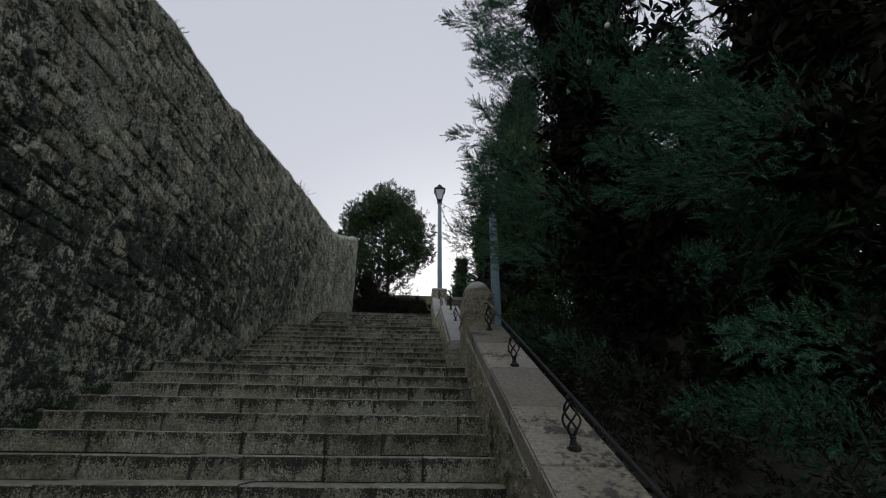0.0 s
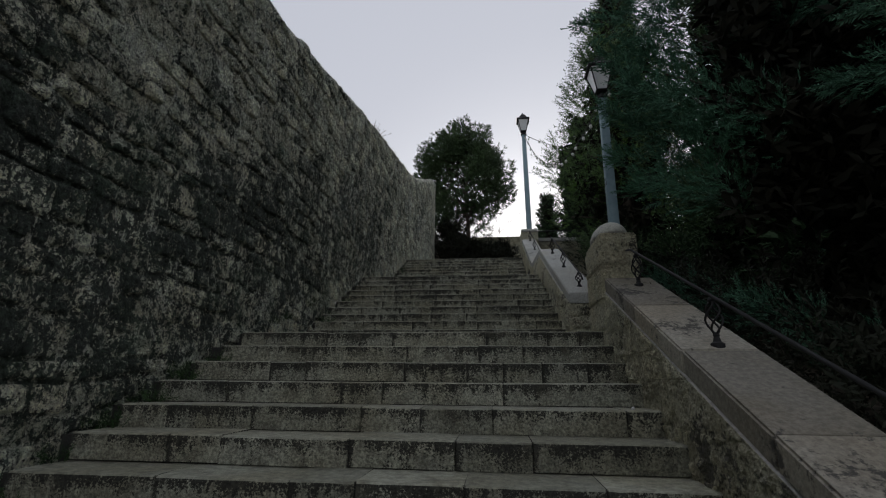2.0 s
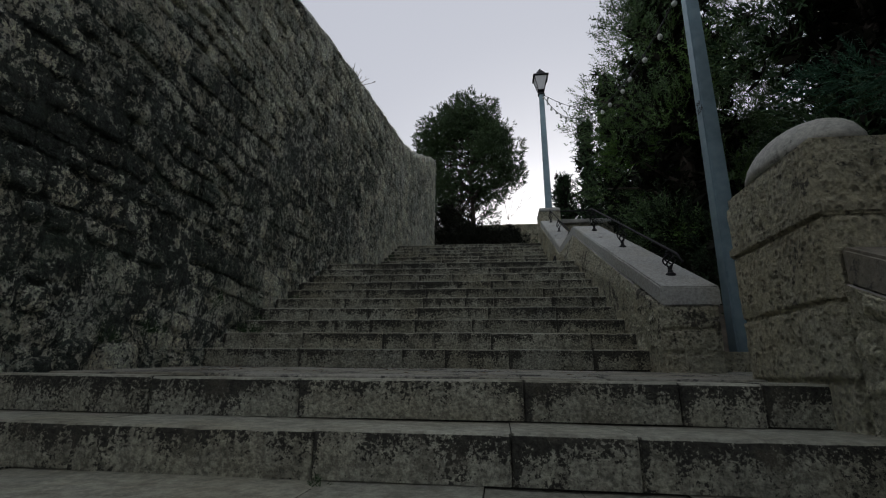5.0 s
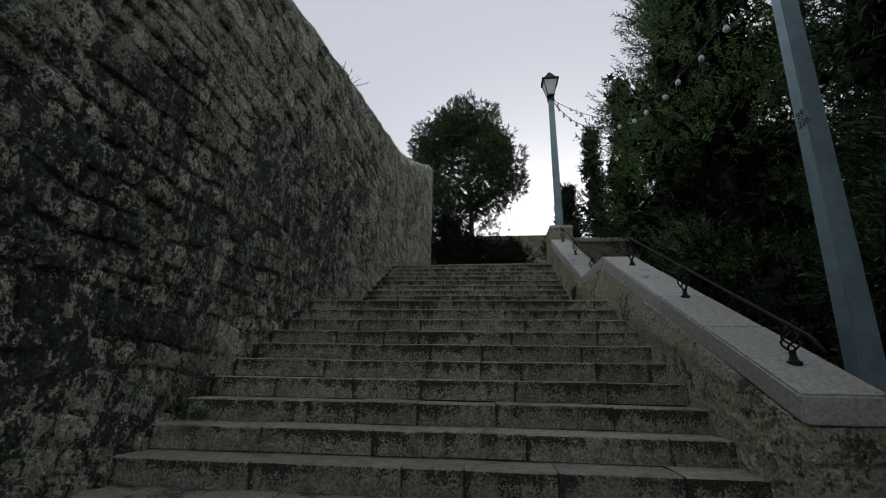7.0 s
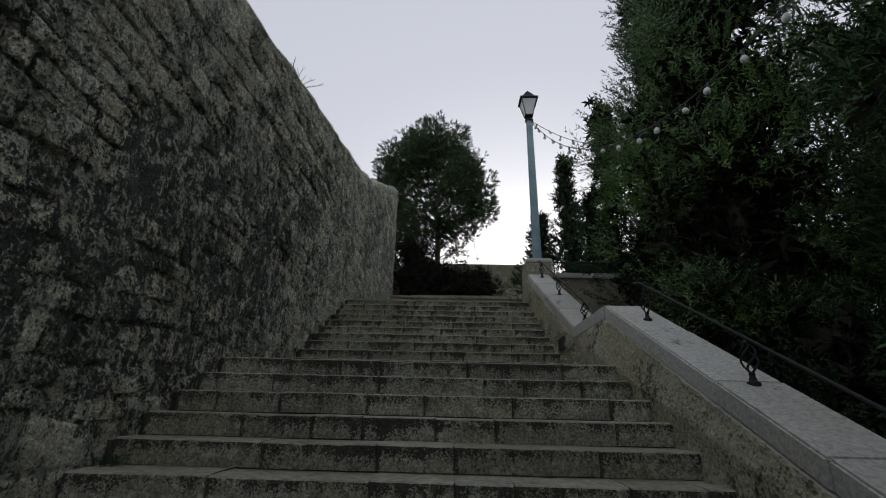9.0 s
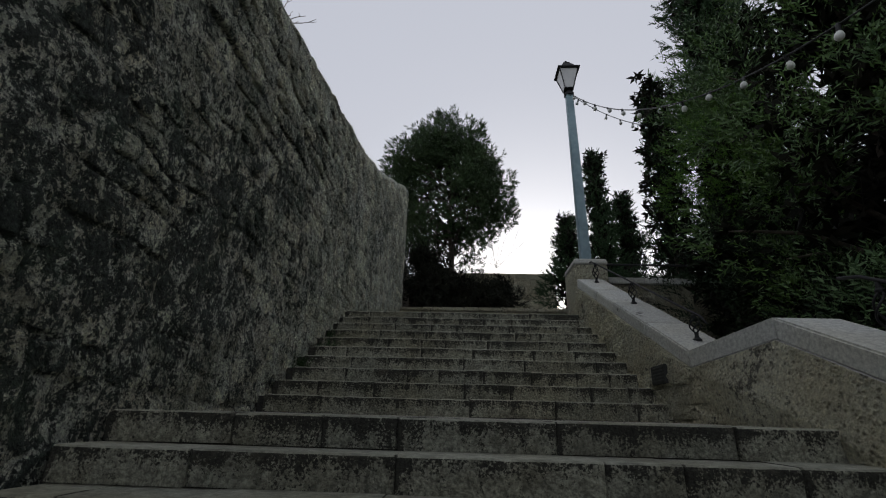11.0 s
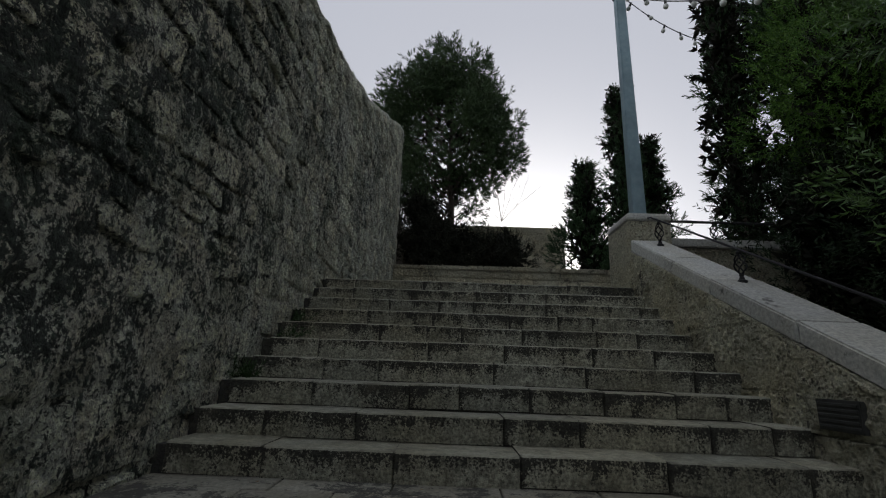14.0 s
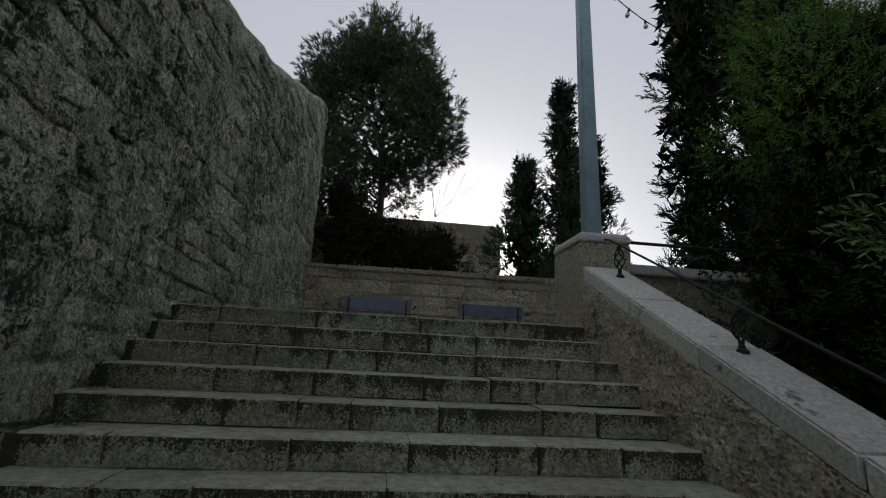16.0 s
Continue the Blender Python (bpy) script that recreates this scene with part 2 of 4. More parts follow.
M_TWIG = plain("dry_twig", (0.13, 0.10, 0.075), (0.2, 0.16, 0.12), 0.9, 0.0, 22, 0.002)
M_BULB = plain("milky_bulb", (0.62, 0.64, 0.58), (0.72, 0.73, 0.68), 0.2, 0.0, 30, 0.0003)
M_WIRE = plain("black_cable", (0.012, 0.012, 0.012), (0.025, 0.025, 0.025), 0.5)
M_INK = plain("black_ink", (0.02, 0.02, 0.02), (0.04, 0.04, 0.04), 0.7)
M_CYPRESS = leafy("cypress_leaf", (0.018, 0.062, 0.038), (0.092, 0.20, 0.125), 0.6, (0.05, 0.135, 0.075))
M_DARKLEAF = leafy("dark_conifer_leaf", (0.022, 0.052, 0.022), (0.06, 0.11, 0.046), 0.6)
M_OLIVE = leafy("grey_green_leaf", (0.045, 0.09, 0.035), (0.12, 0.19, 0.08), 0.5, (0.11, 0.20, 0.045))
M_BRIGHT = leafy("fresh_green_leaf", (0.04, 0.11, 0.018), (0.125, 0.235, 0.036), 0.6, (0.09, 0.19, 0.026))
# shrub green taken near black: shade low on the bank is in the colour
M_BANK_SHADE = leafy("shaded_bank_leaf", (0.009, 0.022, 0.009), (0.022, 0.040, 0.015), 0.65)
M_PINE = leafy("pine_needle", (0.030, 0.060, 0.024), (0.065, 0.105, 0.040), 0.6)
# leaf colour darkened for the shade under the cypresses; terrace shrubs share it
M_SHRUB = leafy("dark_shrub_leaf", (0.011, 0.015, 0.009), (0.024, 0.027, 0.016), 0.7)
M_WEED = leafy("weed_leaf", (0.016, 0.042, 0.012), (0.036, 0.070, 0.022), 0.6)


# ---- mesh helpers ----
def mesh_from(name, verts, faces, smooth=False):
    me = bpy.data.meshes.new(name)
    me.from_pydata(verts, [], faces)
    if smooth:
        me.polygons.foreach_set("use_smooth", [True] * len(me.polygons))
    me.update()
    return me


def obj(name, me, material, parent=None, m=None):
    ob = new(name, me)
    if material and not me.materials:
        me.materials.append(material)
    if parent:
        ob.parent = parent
    if m is not None:
        ob.matrix_local = m
    return ob


def part(name, bm, material, parent, label="", m=None, smooth=False):
    """A bmesh as one mesh object under a thing or a part."""
    me = bpy.data.meshes.new(name)
    bm.to_mesh(me)
    bm.free()
    if smooth:
        me.polygons.foreach_set("use_smooth", [True] * len(me.polygons))
    ob = obj(name, me, material, parent, m)
    return tagged(ob, label)


def empty(name, m, **tags):
    ob = new(name)
    ob.matrix_world = m
    ob.empty_display_size = 0.1
    return tagged(ob, **tags)


def prism(poly, x0, x1, bevel=0.012, seg=2):
    """A closed prism: the outline (y, z), from x0 to x1, with worn edges."""
    bm = bmesh.new()
    a = [bm.verts.new((x0, y, z)) for y, z in poly]
    c = [bm.verts.new((x1, y, z)) for y, z in poly]
    k = len(poly)
    bm.faces.new(a)
    bm.faces.new(c[::-1])
    for i in range(k):
        bm.faces.new((a[i], c[i], c[(i + 1) % k], a[(i + 1) % k])[::-1])
    bmesh.ops.recalc_face_normals(bm, faces=bm.faces)
    if bevel:
        bmesh.ops.bevel(bm, geom=list(bm.edges), offset=bevel, segments=seg, affect="EDGES")
    return bm


def box(x0, x1, y0, y1, z0, z1, bevel=0.01, seg=2):
    return prism([(y0, z0), (y1, z0), (y1, z1), (y0, z1)], x0, x1, bevel, seg)


def tube(points, radii, n=8, bm=None, cap=True):
    """A round bar along the points."""
    bm = bm or bmesh.new()
    pts = [Vector([float(q) for q in p]) for p in points]
    rings = []
    for i, p in enumerate(pts):
        d = (pts[min(i + 1, len(pts) - 1)] - pts[max(i - 1, 0)]).normalized()
        u = d.cross(Vector((0.31, 0.17, 0.93)))
        if u.length < 0.05:
            u = d.cross(Vector((1, 0, 0)))
        u.normalize()
        v = d.cross(u)
        r = float(radii[i] if isinstance(radii, (list, tuple)) else radii)
        rings.append([bm.verts.new(p + r * (math.cos(2 * math.pi * k / n) * u + math.sin(2 * math.pi * k / n) * v)) for k in range(n)])
    for a, c in zip(rings, rings[1:]):
        for k in range(n):
            bm.faces.new((a[k], a[(k + 1) % n], c[(k + 1) % n], c[k]))
    if cap:
        bm.faces.new(rings[0][::-1])
        bm.faces.new(rings[-1])
    return bm


def lathe(profile, n=16, bm=None, at=(0, 0, 0), turn=0.0, squash=(1, 1)):
    """Rings of (radius, height) round a vertical axis."""
    bm = bm or bmesh.new()
    rings = []
    for r, z in profile:
        rings.append([bm.verts.new((at[0] + squash[0] * r * math.cos(2 * math.pi * k / n + turn), at[1] + squash[1] * r * math.sin(2 * math.pi * k / n + turn), at[2] + z)) for k in range(n)])
    for a, c in zip(rings, rings[1:]):
        for k in range(n):
            bm.faces.new((a[k], a[(k + 1) % n], c[(k + 1) % n], c[k]))
    bm.faces.new(rings[0][::-1])
    bm.faces.new(rings[-1])
    return bm


def clip(poly, a, c, d):
    """The part of the outline where a*u + c*v <= d."""
    out = []
    for i, p in enumerate(poly):
        q = poly[(i + 1) % len(poly)]
        fp, fq = a * p[0] + c * p[1] - d, a * q[0] + c * q[1] - d
        if fp <= 0:
            out.append(p)
        if fp * fq < 0:
            s = fp / (fp - fq)
            out.append((p[0] + s * (q[0] - p[0]), p[1] + s * (q[1] - p[1])))
    return out


def area(poly):
    return 0.5 * abs(sum(p[0] * q[1] - q[0] * p[1] for p, q in zip(poly, poly[1:] + poly[:1])))


def stone_shape(poly, rng, proud, edge, sink=0.03, lump=0.0, step=0.05, rings=3):
    """One dressed or rubble stone over an outline in a wall's own (u, v): its verts (u, v, out) and faces.
    With a lump the face is hacked rough: more rings, each point knocked in or out."""
    if lump:
        fine = []
        for p, q in zip(poly, poly[1:] + poly[:1]):
            m = max(1, round(math.hypot(q[0] - p[0], q[1] - p[1]) / step))
            fine += [(p[0] + (q[0] - p[0]) * i / m, p[1] + (q[1] - p[1]) * i / m) for i in range(m)]
        poly = fine
    k = len(poly)
    cu, cv = sum(p[0] for p in poly) / k, sum(p[1] for p in poly) / k
    span = math.sqrt(area(poly))
    s1, s2 = 1 - 2 * edge * 0.35 / span, 1 - 2 * edge / span
    seed = rng.uniform(0, 50)
    knock = lambda u, v: lump * (noise.noise((u * 13, v * 13, seed)) + 0.7 * noise.noise((u * 31, v * 31, seed + 9)))
    verts = [(u, v, -sink) for u, v in poly]
    verts += [(cu + (u - cu) * s1, cv + (v - cv) * s1, proud * (0.6 if lump else rng.uniform(0.45, 0.75)) + 0.4 * knock(u, v)) for u, v in poly]
    bands = [s2 * (1 - i / (rings + 0.6)) for i in range(rings)] if lump else [s2]
    for f in bands:
        verts += [(cu + (u - cu) * f, cv + (v - cv) * f, proud * (1.0 if lump else rng.uniform(0.8, 1.2)) + knock(cu + (u - cu) * f, cv + (v - cv) * f)) for u, v in poly]
    verts.append((cu + rng.uniform(-0.1, 0.1) * span, cv + rng.uniform(-0.1, 0.1) * span, proud * rng.uniform(1.0, 1.45)))
    faces = []
    last = 1 + len(bands)
    for r in range(last):
        for i in range(k):
            j = (i + 1) % k
            faces.append((r * k + i, r * k + j, r * k + k + j, r * k + k + i))
    for i in range(k):
        faces.append((last * k + i, last * k + (i + 1) % k, (last + 1) * k))
    return verts, faces


def lay(shapes, place, name, material, parent, singles, label):
    """Stones into the world: the first ones each an object of its own, the rest joined as one."""
    jv, jf = [], []
    for verts, faces, single in shapes:
        pts = [place(*v) for v in verts]
        if single and singles > 0:
            singles -= 1
            c = Vector(pts[-1])
            me = mesh_from(name, [tuple(Vector(p) - c) for p in pts], faces)
            obj(name, me, material, parent, Matrix.Translation(c))
        else:
            off = len(jv)
            jv += pts
            jf += [tuple(off + i for i in f) for f in faces]
    if jv:
        ob = obj(name + "s_beyond", mesh_from(name + "s_beyond", jv, jf), material, parent)
        tagged(ob, label, kind="stuff")


def orient(shapes, flip):
    return [(v, [f[::-1] for f in fs] if flip else fs, s) for v, fs, s in shapes]


# ---- levels of the stair ----
X_WALL, X_IN, X_OUT = -3.4, 0.6, 1.14
F1 = dict(y=6.06, z=1.69, run=0.382, rise=0.172, count=10)
F2 = dict(y=10.99, z=3.428, run=0.334, rise=0.166, count=10)
F3 = dict(y=15.856, z=5.107, run=0.326, rise=0.165, count=10)
F0 = dict(y=1.0, z=-0.03, run=0.382, rise=0.172, count=8)
TOP_Z, TOP_END = 5.107, 22.5


def wall_top(y):
    """The height of the old wall's crest."""
    pts = ((-30, 2.0), (-4, 4.4), (4.4, 5.92), (6.95, 6.27), (8.8, 6.78), (12.2, 7.6), (15.9, 8.32), (17.9, 8.86), (20.5, 9.95), (23.0, 11.1), (24, 11.1))
    for (a, za), (c, zc) in zip(pts, pts[1:]):
        if y <= c:
            return za + (zc - za) * (y - a) / (c - a)
    return pts[-1][1]


# ---- ground ----
def stair_line(y):
    pts = ((-60, -6), (-2, -1.4), (1.0, -0.03), (2.6, -0.03), (6.06, 1.69), (8, 1.76), (11, 3.43), (12.9, 3.45), (15.86, 5.107), (60, 5.5))
    for (a, za), (c, zc) in zip(pts, pts[1:]):
        if y <= c:
            return za + (zc - za) * (y - a) / (c - a)
    return 5.5


def ground_z(x, y):
    base = stair_line(y)
    if x > X_OUT:
        z = base - 0.35 - 0.16 * min(x - X_OUT, 30) + 0.12 * noise.noise((x * 0.6, y * 0.6, 0))
        if y > 24:
            z = max(z, min(6.0, 5.0 + (y - 24) * 0.1)) if x < 12 else z
        return z - max(0, y - 60) * 0.03
    if x > -3.8 and y < 22.6:
        return base - 0.9
    if x > -3.8:
        return (6.55 if y < 28.2 else 9.5) - max(0, y - 50) * 0.05
    return (min(wall_top(min(y, 22)) - 0.35, 9.6) + 0.1 * noise.noise((x * 0.3, y * 0.3, 4))) - max(0, y - 50) * 0.05 if y < 45 else 9.2 - (y - 45) * 0.04


gx = [-400, -200, -100, -50, -25, -15, -10, -7, -5, -4.2, -3.82, -3.78, -2.5, -1, 0.5, 1.13, 1.15, 1.6, 2.2, 3, 4, 5, 6, 7, 8, 10, 12, 16, 22, 32, 50, 100, 200, 400]
gy = [-400, -200, -100, -60, -40, -25, -15, -10, -6] + [-4 + i for i in range(26)] + [22.58, 22.62, 23.5, 25, 26.5, 28.18, 28.22, 30, 34, 40, 50, 70, 100, 200, 400]
gv = [(x, y, ground_z(x, y)) for y in gy for x in gx]
gw = len(gx)
gf = [(j * gw + i, j * gw + i + 1, (j + 1) * gw + i + 1, (j + 1) * gw + i) for j in range(len(gy) - 1) for i in range(gw - 1)]
tagged(obj("ground", mesh_from("ground", gv, gf), M_SOIL), "dark bare earth slope beside the stair", "ground", kind="structure")


# ---- old rubble wall ----
rng = random.Random(11)
crest = [-8 + 0.5 * i for i in range(63)]
outline = [(-8, -3.5), (23.0, -3.5)] + [(y, wall_top(y) - 0.06 + 0.05 * noise.noise((y * 0.9, 3, 0))) for y in crest[::-1]]
bm = prism(outline, X_WALL - 0.55, X_WALL - 0.07, 0)
# weathered face: lime mortar washed out between the stones, rough at every scale
NY, NZ = 540, 125
lattice = np.random.RandomState(4).uniform(-1, 1, (512, 512))


def rough_at(u, v):
    """Smooth lattice noise at the places (u, v)."""
    iu, iv = np.floor(u).astype(int), np.floor(v).astype(int)
    fu, fv = u - iu, v - iv
    fu, fv = fu * fu * (3 - 2 * fu), fv * fv * (3 - 2 * fv)
    g = lambda a, c: lattice[(iu + a) % 512, (iv + c) % 512]
    return (g(0, 0) * (1 - fu) + g(1, 0) * fu) * (1 - fv) + (g(0, 1) * (1 - fu) + g(1, 1) * fu) * fv


yy = np.linspace(1.0, 23.0, NY)
low = np.array([stair_line(y) - 0.6 for y in yy])
high = np.array([wall_top(y) - 0.12 for y in yy])
Y = np.repeat(yy[:, None], NZ, 1)
Z = low[:, None] + (high - low)[:, None] * np.linspace(0, 1, NZ)[None, :]
out = sum(k * rough_at(Y * f + q, Z * f * 1.15 + 3 * q) for f, k, q in ((1.3, 0.012, 7), (4.3, 0.014, 31), (9.5, 0.015, 57), (19.0, 0.009, 83)))
X = X_WALL - 0.012 + out
X[0, :] = X[-1, :] = X_WALL - 0.09
X[:, -1] = X_WALL - 0.09
face = [[bm.verts.new((X[i, j], Y[i, j], Z[i, j])) for j in range(NZ)] for i in range(NY)]
for i in range(NY - 1):
    for j in range(NZ - 1):
        bm.faces.new((face[i][j], face[i + 1][j], face[i + 1][j + 1], face[i][j + 1]))
wall_old = part("wall_old", bm, M_MORTAR, None, smooth=True)
tagged(wall_old, "tall old rubble limestone wall with black lichen stains", "wall", kind="structure")
shapes = []
z = -1.6
course = 0
while z < 11.2:
    h = rng.choice((0.14, 0.17, 0.2, 0.24, 0.29))
    y = 1.2 + rng.uniform(0, 0.3)
    while y < 22.95:
        w = min(h * rng.uniform(0.8, 1.9), 23.0 - y) if rng.random() < 0.85 else rng.uniform(0.10, 0.18)
        w = max(w, 0.08)
        wave = lambda yy, zz: zz + 0.10 * noise.noise((yy * 0.55, zz * 0.8, 1.5)) + 0.04 * noise.noise((yy * 2.1, zz * 1.5, 7))
        lo = stair_line(y) - 0.45
        if z + h > lo and z < wall_top(y) + 0.2 and noise.noise((y * 0.9, z * 1.1, 21)) < (0.6 if z - stair_line(y) > 2.6 else 0.42 if y < 8.6 else 0.30):
            j = rng.uniform(0.005, 0.014)
            c = 0.22 * min(w, h)
            q = lambda: rng.uniform(0.15, 1.0) * c
            y0, y1, z0, z1 = y + j, y + w - j, z + j, z + h - j
            poly = [(y0 + q(), z0), (y1 - q(), z0), (y1, z0 + q()), (y1, z1 - q()), (y1 - q(), z1), (y0 + q(), z1), (y0, z1 - q()), (y0, z0 + q())]
            poly = [(a + 0.07 * noise.noise((a * 2.3, b * 2.6, 11)), wave(a, b) + 0.05 * noise.noise((a * 2.6, b * 2.2, 17))) for a, b in poly]
            top = wall_top(y + w / 2) - 0.09
            poly = clip(poly, 0, 1, top)
            if len(poly) > 3 and area(poly) > 0.006:
                v, f = stone_shape(poly, rng, rng.choice((0.010, 0.018, 0.028, 0.040)) * (1.0 if y < 8.6 or z - stair_line(y) > 2.6 else 0.6), 0.03, 0.05, 0.014, 0.07, 2)
                shapes.append((v, f, 4.2 < y < 8.0 and 0.9 < z < 4.6))
        y += w
    z += h
lay(shapes, lambda u, v, d: (X_WALL - 0.01 + d, u, v), "rubble_stone", M_WALL, wall_old, 300, "irregular rubble stones bedded in lime mortar")
# rough footing stones along the landings
foot = []
for ya, yb in ((5.9, 8.1),):
    y = ya
    while y < yb:
        w, h = rng.uniform(0.22, 0.5), rng.uniform(0.14, 0.3)
        zb = stair_line(y) - 0.06
        q = lambda: rng.uniform(0.02, 0.07)
        poly = [(y + q(), zb), (y + w - q(), zb), (y + w, zb + q()), (y + w - q() * 0.4, zb + h - q()), (y + w - q(), zb + h), (y + q(), zb + h - q() * 0.5), (y + q() * 0.4, zb + h - q()), (y, zb + q())]
        v, f = stone_shape(poly, rng, rng.uniform(0.05, 0.12), 0.05, 0.05, 0.016)
        foot.append((v, f, True))
        y += w + 0.01
lay(foot, lambda u, v, d: (X_WALL - 0.01 + d, u, v), "footing_stone", M_WALL, wall_old, 40, "")
# rounded lime crest, in lengths
bm = bmesh.new()
tube([(X_WALL - 0.27 + 0.03 * noise.noise((y, 1, 9)), y, wall_top(y) - 0.10 + 0.05 * noise.noise((y * 0.8, 5, 2))) for y in [1 + 0.35 * i for i in range(63)]], [0.25 + 0.045 * noise.noise((i * 0.5, 8, 1)) for i in range(63)], 12, bm)
for y, size in ((7.25, 0.2), (7.9, 0.13), (15.2, 0.14)):
    lathe([(size * math.cos(a), 0.8 * size * math.sin(a)) for a in (-0.3, 0.1, 0.5, 0.9, 1.2, 1.45)], 14, bm, (X_WALL - 0.16, y, wall_top(y) + 0.0), 0, (0.8, 1.3))
part("crest", bm, M_MORTAR, wall_old, "rounded lime mortar crest", smooth=True)


# ---- flights ----
def worn_block(w, d, h, rng, wear=0.012):
    """A step block from (0, 0, 0) back and down: front at y=0, top at z=0, ends at x=0 and w; nosing worn and chipped, arrises hacked back."""
    n = max(3, int(w / 0.06))
    xs = [0.0, 0.007] + [w * i / n for i in range(1, n)] + [w - 0.007, w]
    verts, faces = [], []
    prof = ((0.0, -h), (0.0, -0.72 * h), (0.0, -0.42 * h), (0.0, -0.16 * h), (0.25 * wear, -wear * 0.9), (wear * 1.1, -wear * 0.2), (d * 0.4, 0.0), (d, 0.0), (d, -h))
    k = len(prof)
    s = rng.uniform(0, 99)
    for i, x in enumerate(xs):
        e = 0.011 if i in (0, len(xs) - 1) else 0.0
        for q, (y, z) in enumerate(prof):
            g = noise.noise((x * 9 + s, y * 5, z * 14)) + 0.6 * noise.noise((x * 24 + s, 3, z * 26))
            chip = max(0.0, noise.noise((x * 8 + s, 7, 2)) - 0.25) * 0.03 if 3 <= q < 6 else 0.0
            verts.append((x, y + (e + 0.007 * g + chip if q < 6 else 0), z - (0.003 * abs(g) + chip * 0.6 if 3 < q < 8 else 0)))
    for i in range(len(xs) - 1):
        for q in range(k):
            r = (q + 1) % k
            faces.append((i * k + q, (i + 1) * k + q, (i + 1) * k + r, i * k + r))
    faces.append(tuple(range(k)))
    faces.append(tuple((len(xs) - 1) * k + q for q in reversed(range(k))))
    return verts, faces


def flight(name, f, label, widths, seed, left=X_WALL - 0.02, right=X_IN + 0.02, inset=0.0):
    rng = random.Random(seed)
    c = f["count"]
    prof = [(f["y"] - (c - 1) * f["run"] + 0.03, f["z"] - c * f["rise"] - 0.5)]
    for k in reversed(range(c)):
        y0, zt = f["y"] - k * f["run"] + 0.03, f["z"] - k * f["rise"] - 0.02
        prof += [(y0, zt - f["rise"]), (y0, zt)]
    prof += [(f["y"] + 0.4, f["z"] - 0.02), (f["y"] + 0.4, f["z"] - c * f["rise"] - 0.5)]
    core = part(name, prism(prof, left, right, 0), M_JOINT, None)
    tagged(core, label, "stairs", kind="structure")
    for k in range(c):
        x = left + inset + rng.uniform(0.0, 0.05)
        y0, zt = f["y"] - k * f["run"], f["z"] - k * f["rise"]
        while x < right - 0.05:
            w = rng.uniform(*widths)
            if right - x - w < 0.22:
                w = right - x
            v, fs = worn_block(w - 0.003, f["run"] + 0.07, f["rise"] - 0.004, rng)
            me = mesh_from("step_block", v, fs)
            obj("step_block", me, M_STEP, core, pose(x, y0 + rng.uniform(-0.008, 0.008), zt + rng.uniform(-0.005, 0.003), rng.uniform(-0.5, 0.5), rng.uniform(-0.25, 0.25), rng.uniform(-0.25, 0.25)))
            x += w
    return core


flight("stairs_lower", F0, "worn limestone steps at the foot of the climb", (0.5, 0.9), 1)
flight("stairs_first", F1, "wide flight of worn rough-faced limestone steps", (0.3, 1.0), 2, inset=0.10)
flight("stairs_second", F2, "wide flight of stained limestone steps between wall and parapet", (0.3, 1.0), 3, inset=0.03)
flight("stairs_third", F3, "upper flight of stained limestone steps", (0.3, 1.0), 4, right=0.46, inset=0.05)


# ---- landings ----
def landing(name, y0, z0, y1, z1, x0, x1, label, seed, slabs=True):
    rng = random.Random(seed)
    bed = part(name, prism([(y0, z0 - 0.5), (y1, z1 - 0.5), (y1, z1 - 0.02), (y0, z0 - 0.02)], x0, x1, 0), M_JOINT, None)
    tagged(bed, label, "landing", kind="structure")
    tilt = math.degrees(math.atan2(z1 - z0, y1 - y0))
    y = y0
    while slabs and y < y1 - 0.05:
        d = rng.choice((0.3, 0.36, 0.42))
        if y1 - y - d < 0.2:
            d = y1 - y
        x = x0
        while x < x1 - 0.02:
            w = rng.uniform(0.35, 0.8)
            if x1 - x - w < 0.2:
                w = x1 - x
            bm = box(0.004, w - 0.004, 0.004, d - 0.004, -0.05, 0, 0.006, 1)
            part("paving_slab", bm, M_PAVE, bed, m=pose(x, y, z0 + (z1 - z0) * (y - y0) / (y1 - y0) + rng.uniform(-0.003, 0.003), tilt + rng.uniform(-0.3, 0.3), rng.uniform(-0.3, 0.3)))
            x += w
        y += d
    return bed


landing("landing_lower", 1.4, -0.03, 2.66, -0.03, X_WALL, X_IN, "paved landing of limestone slabs", 21)
landing("landing_first", 6.5, 1.70, 8.02, 1.768, X_WALL, 2.1, "paved landing of worn limestone slabs", 22)
landing("landing_second", 11.4, 3.43, 12.95, 3.457, X_WALL, X_IN, "paved landing of worn limestone slabs", 23)
landing("landing_top", 16.25, TOP_Z, TOP_END, TOP_Z, X_WALL, 6.0, "paved terrace at the head of the stair", 24, False)


# ---- parapets ----
def bend(y):
    """The upper parapet steps in towards the stair along the second landing."""
    return -0.10 * min(1.0, max(0.0, (y - 11.43) / 0.99))


def bent(bm):
    for v in bm.verts:
        v.co.x += bend(v.co.y)
    return bm



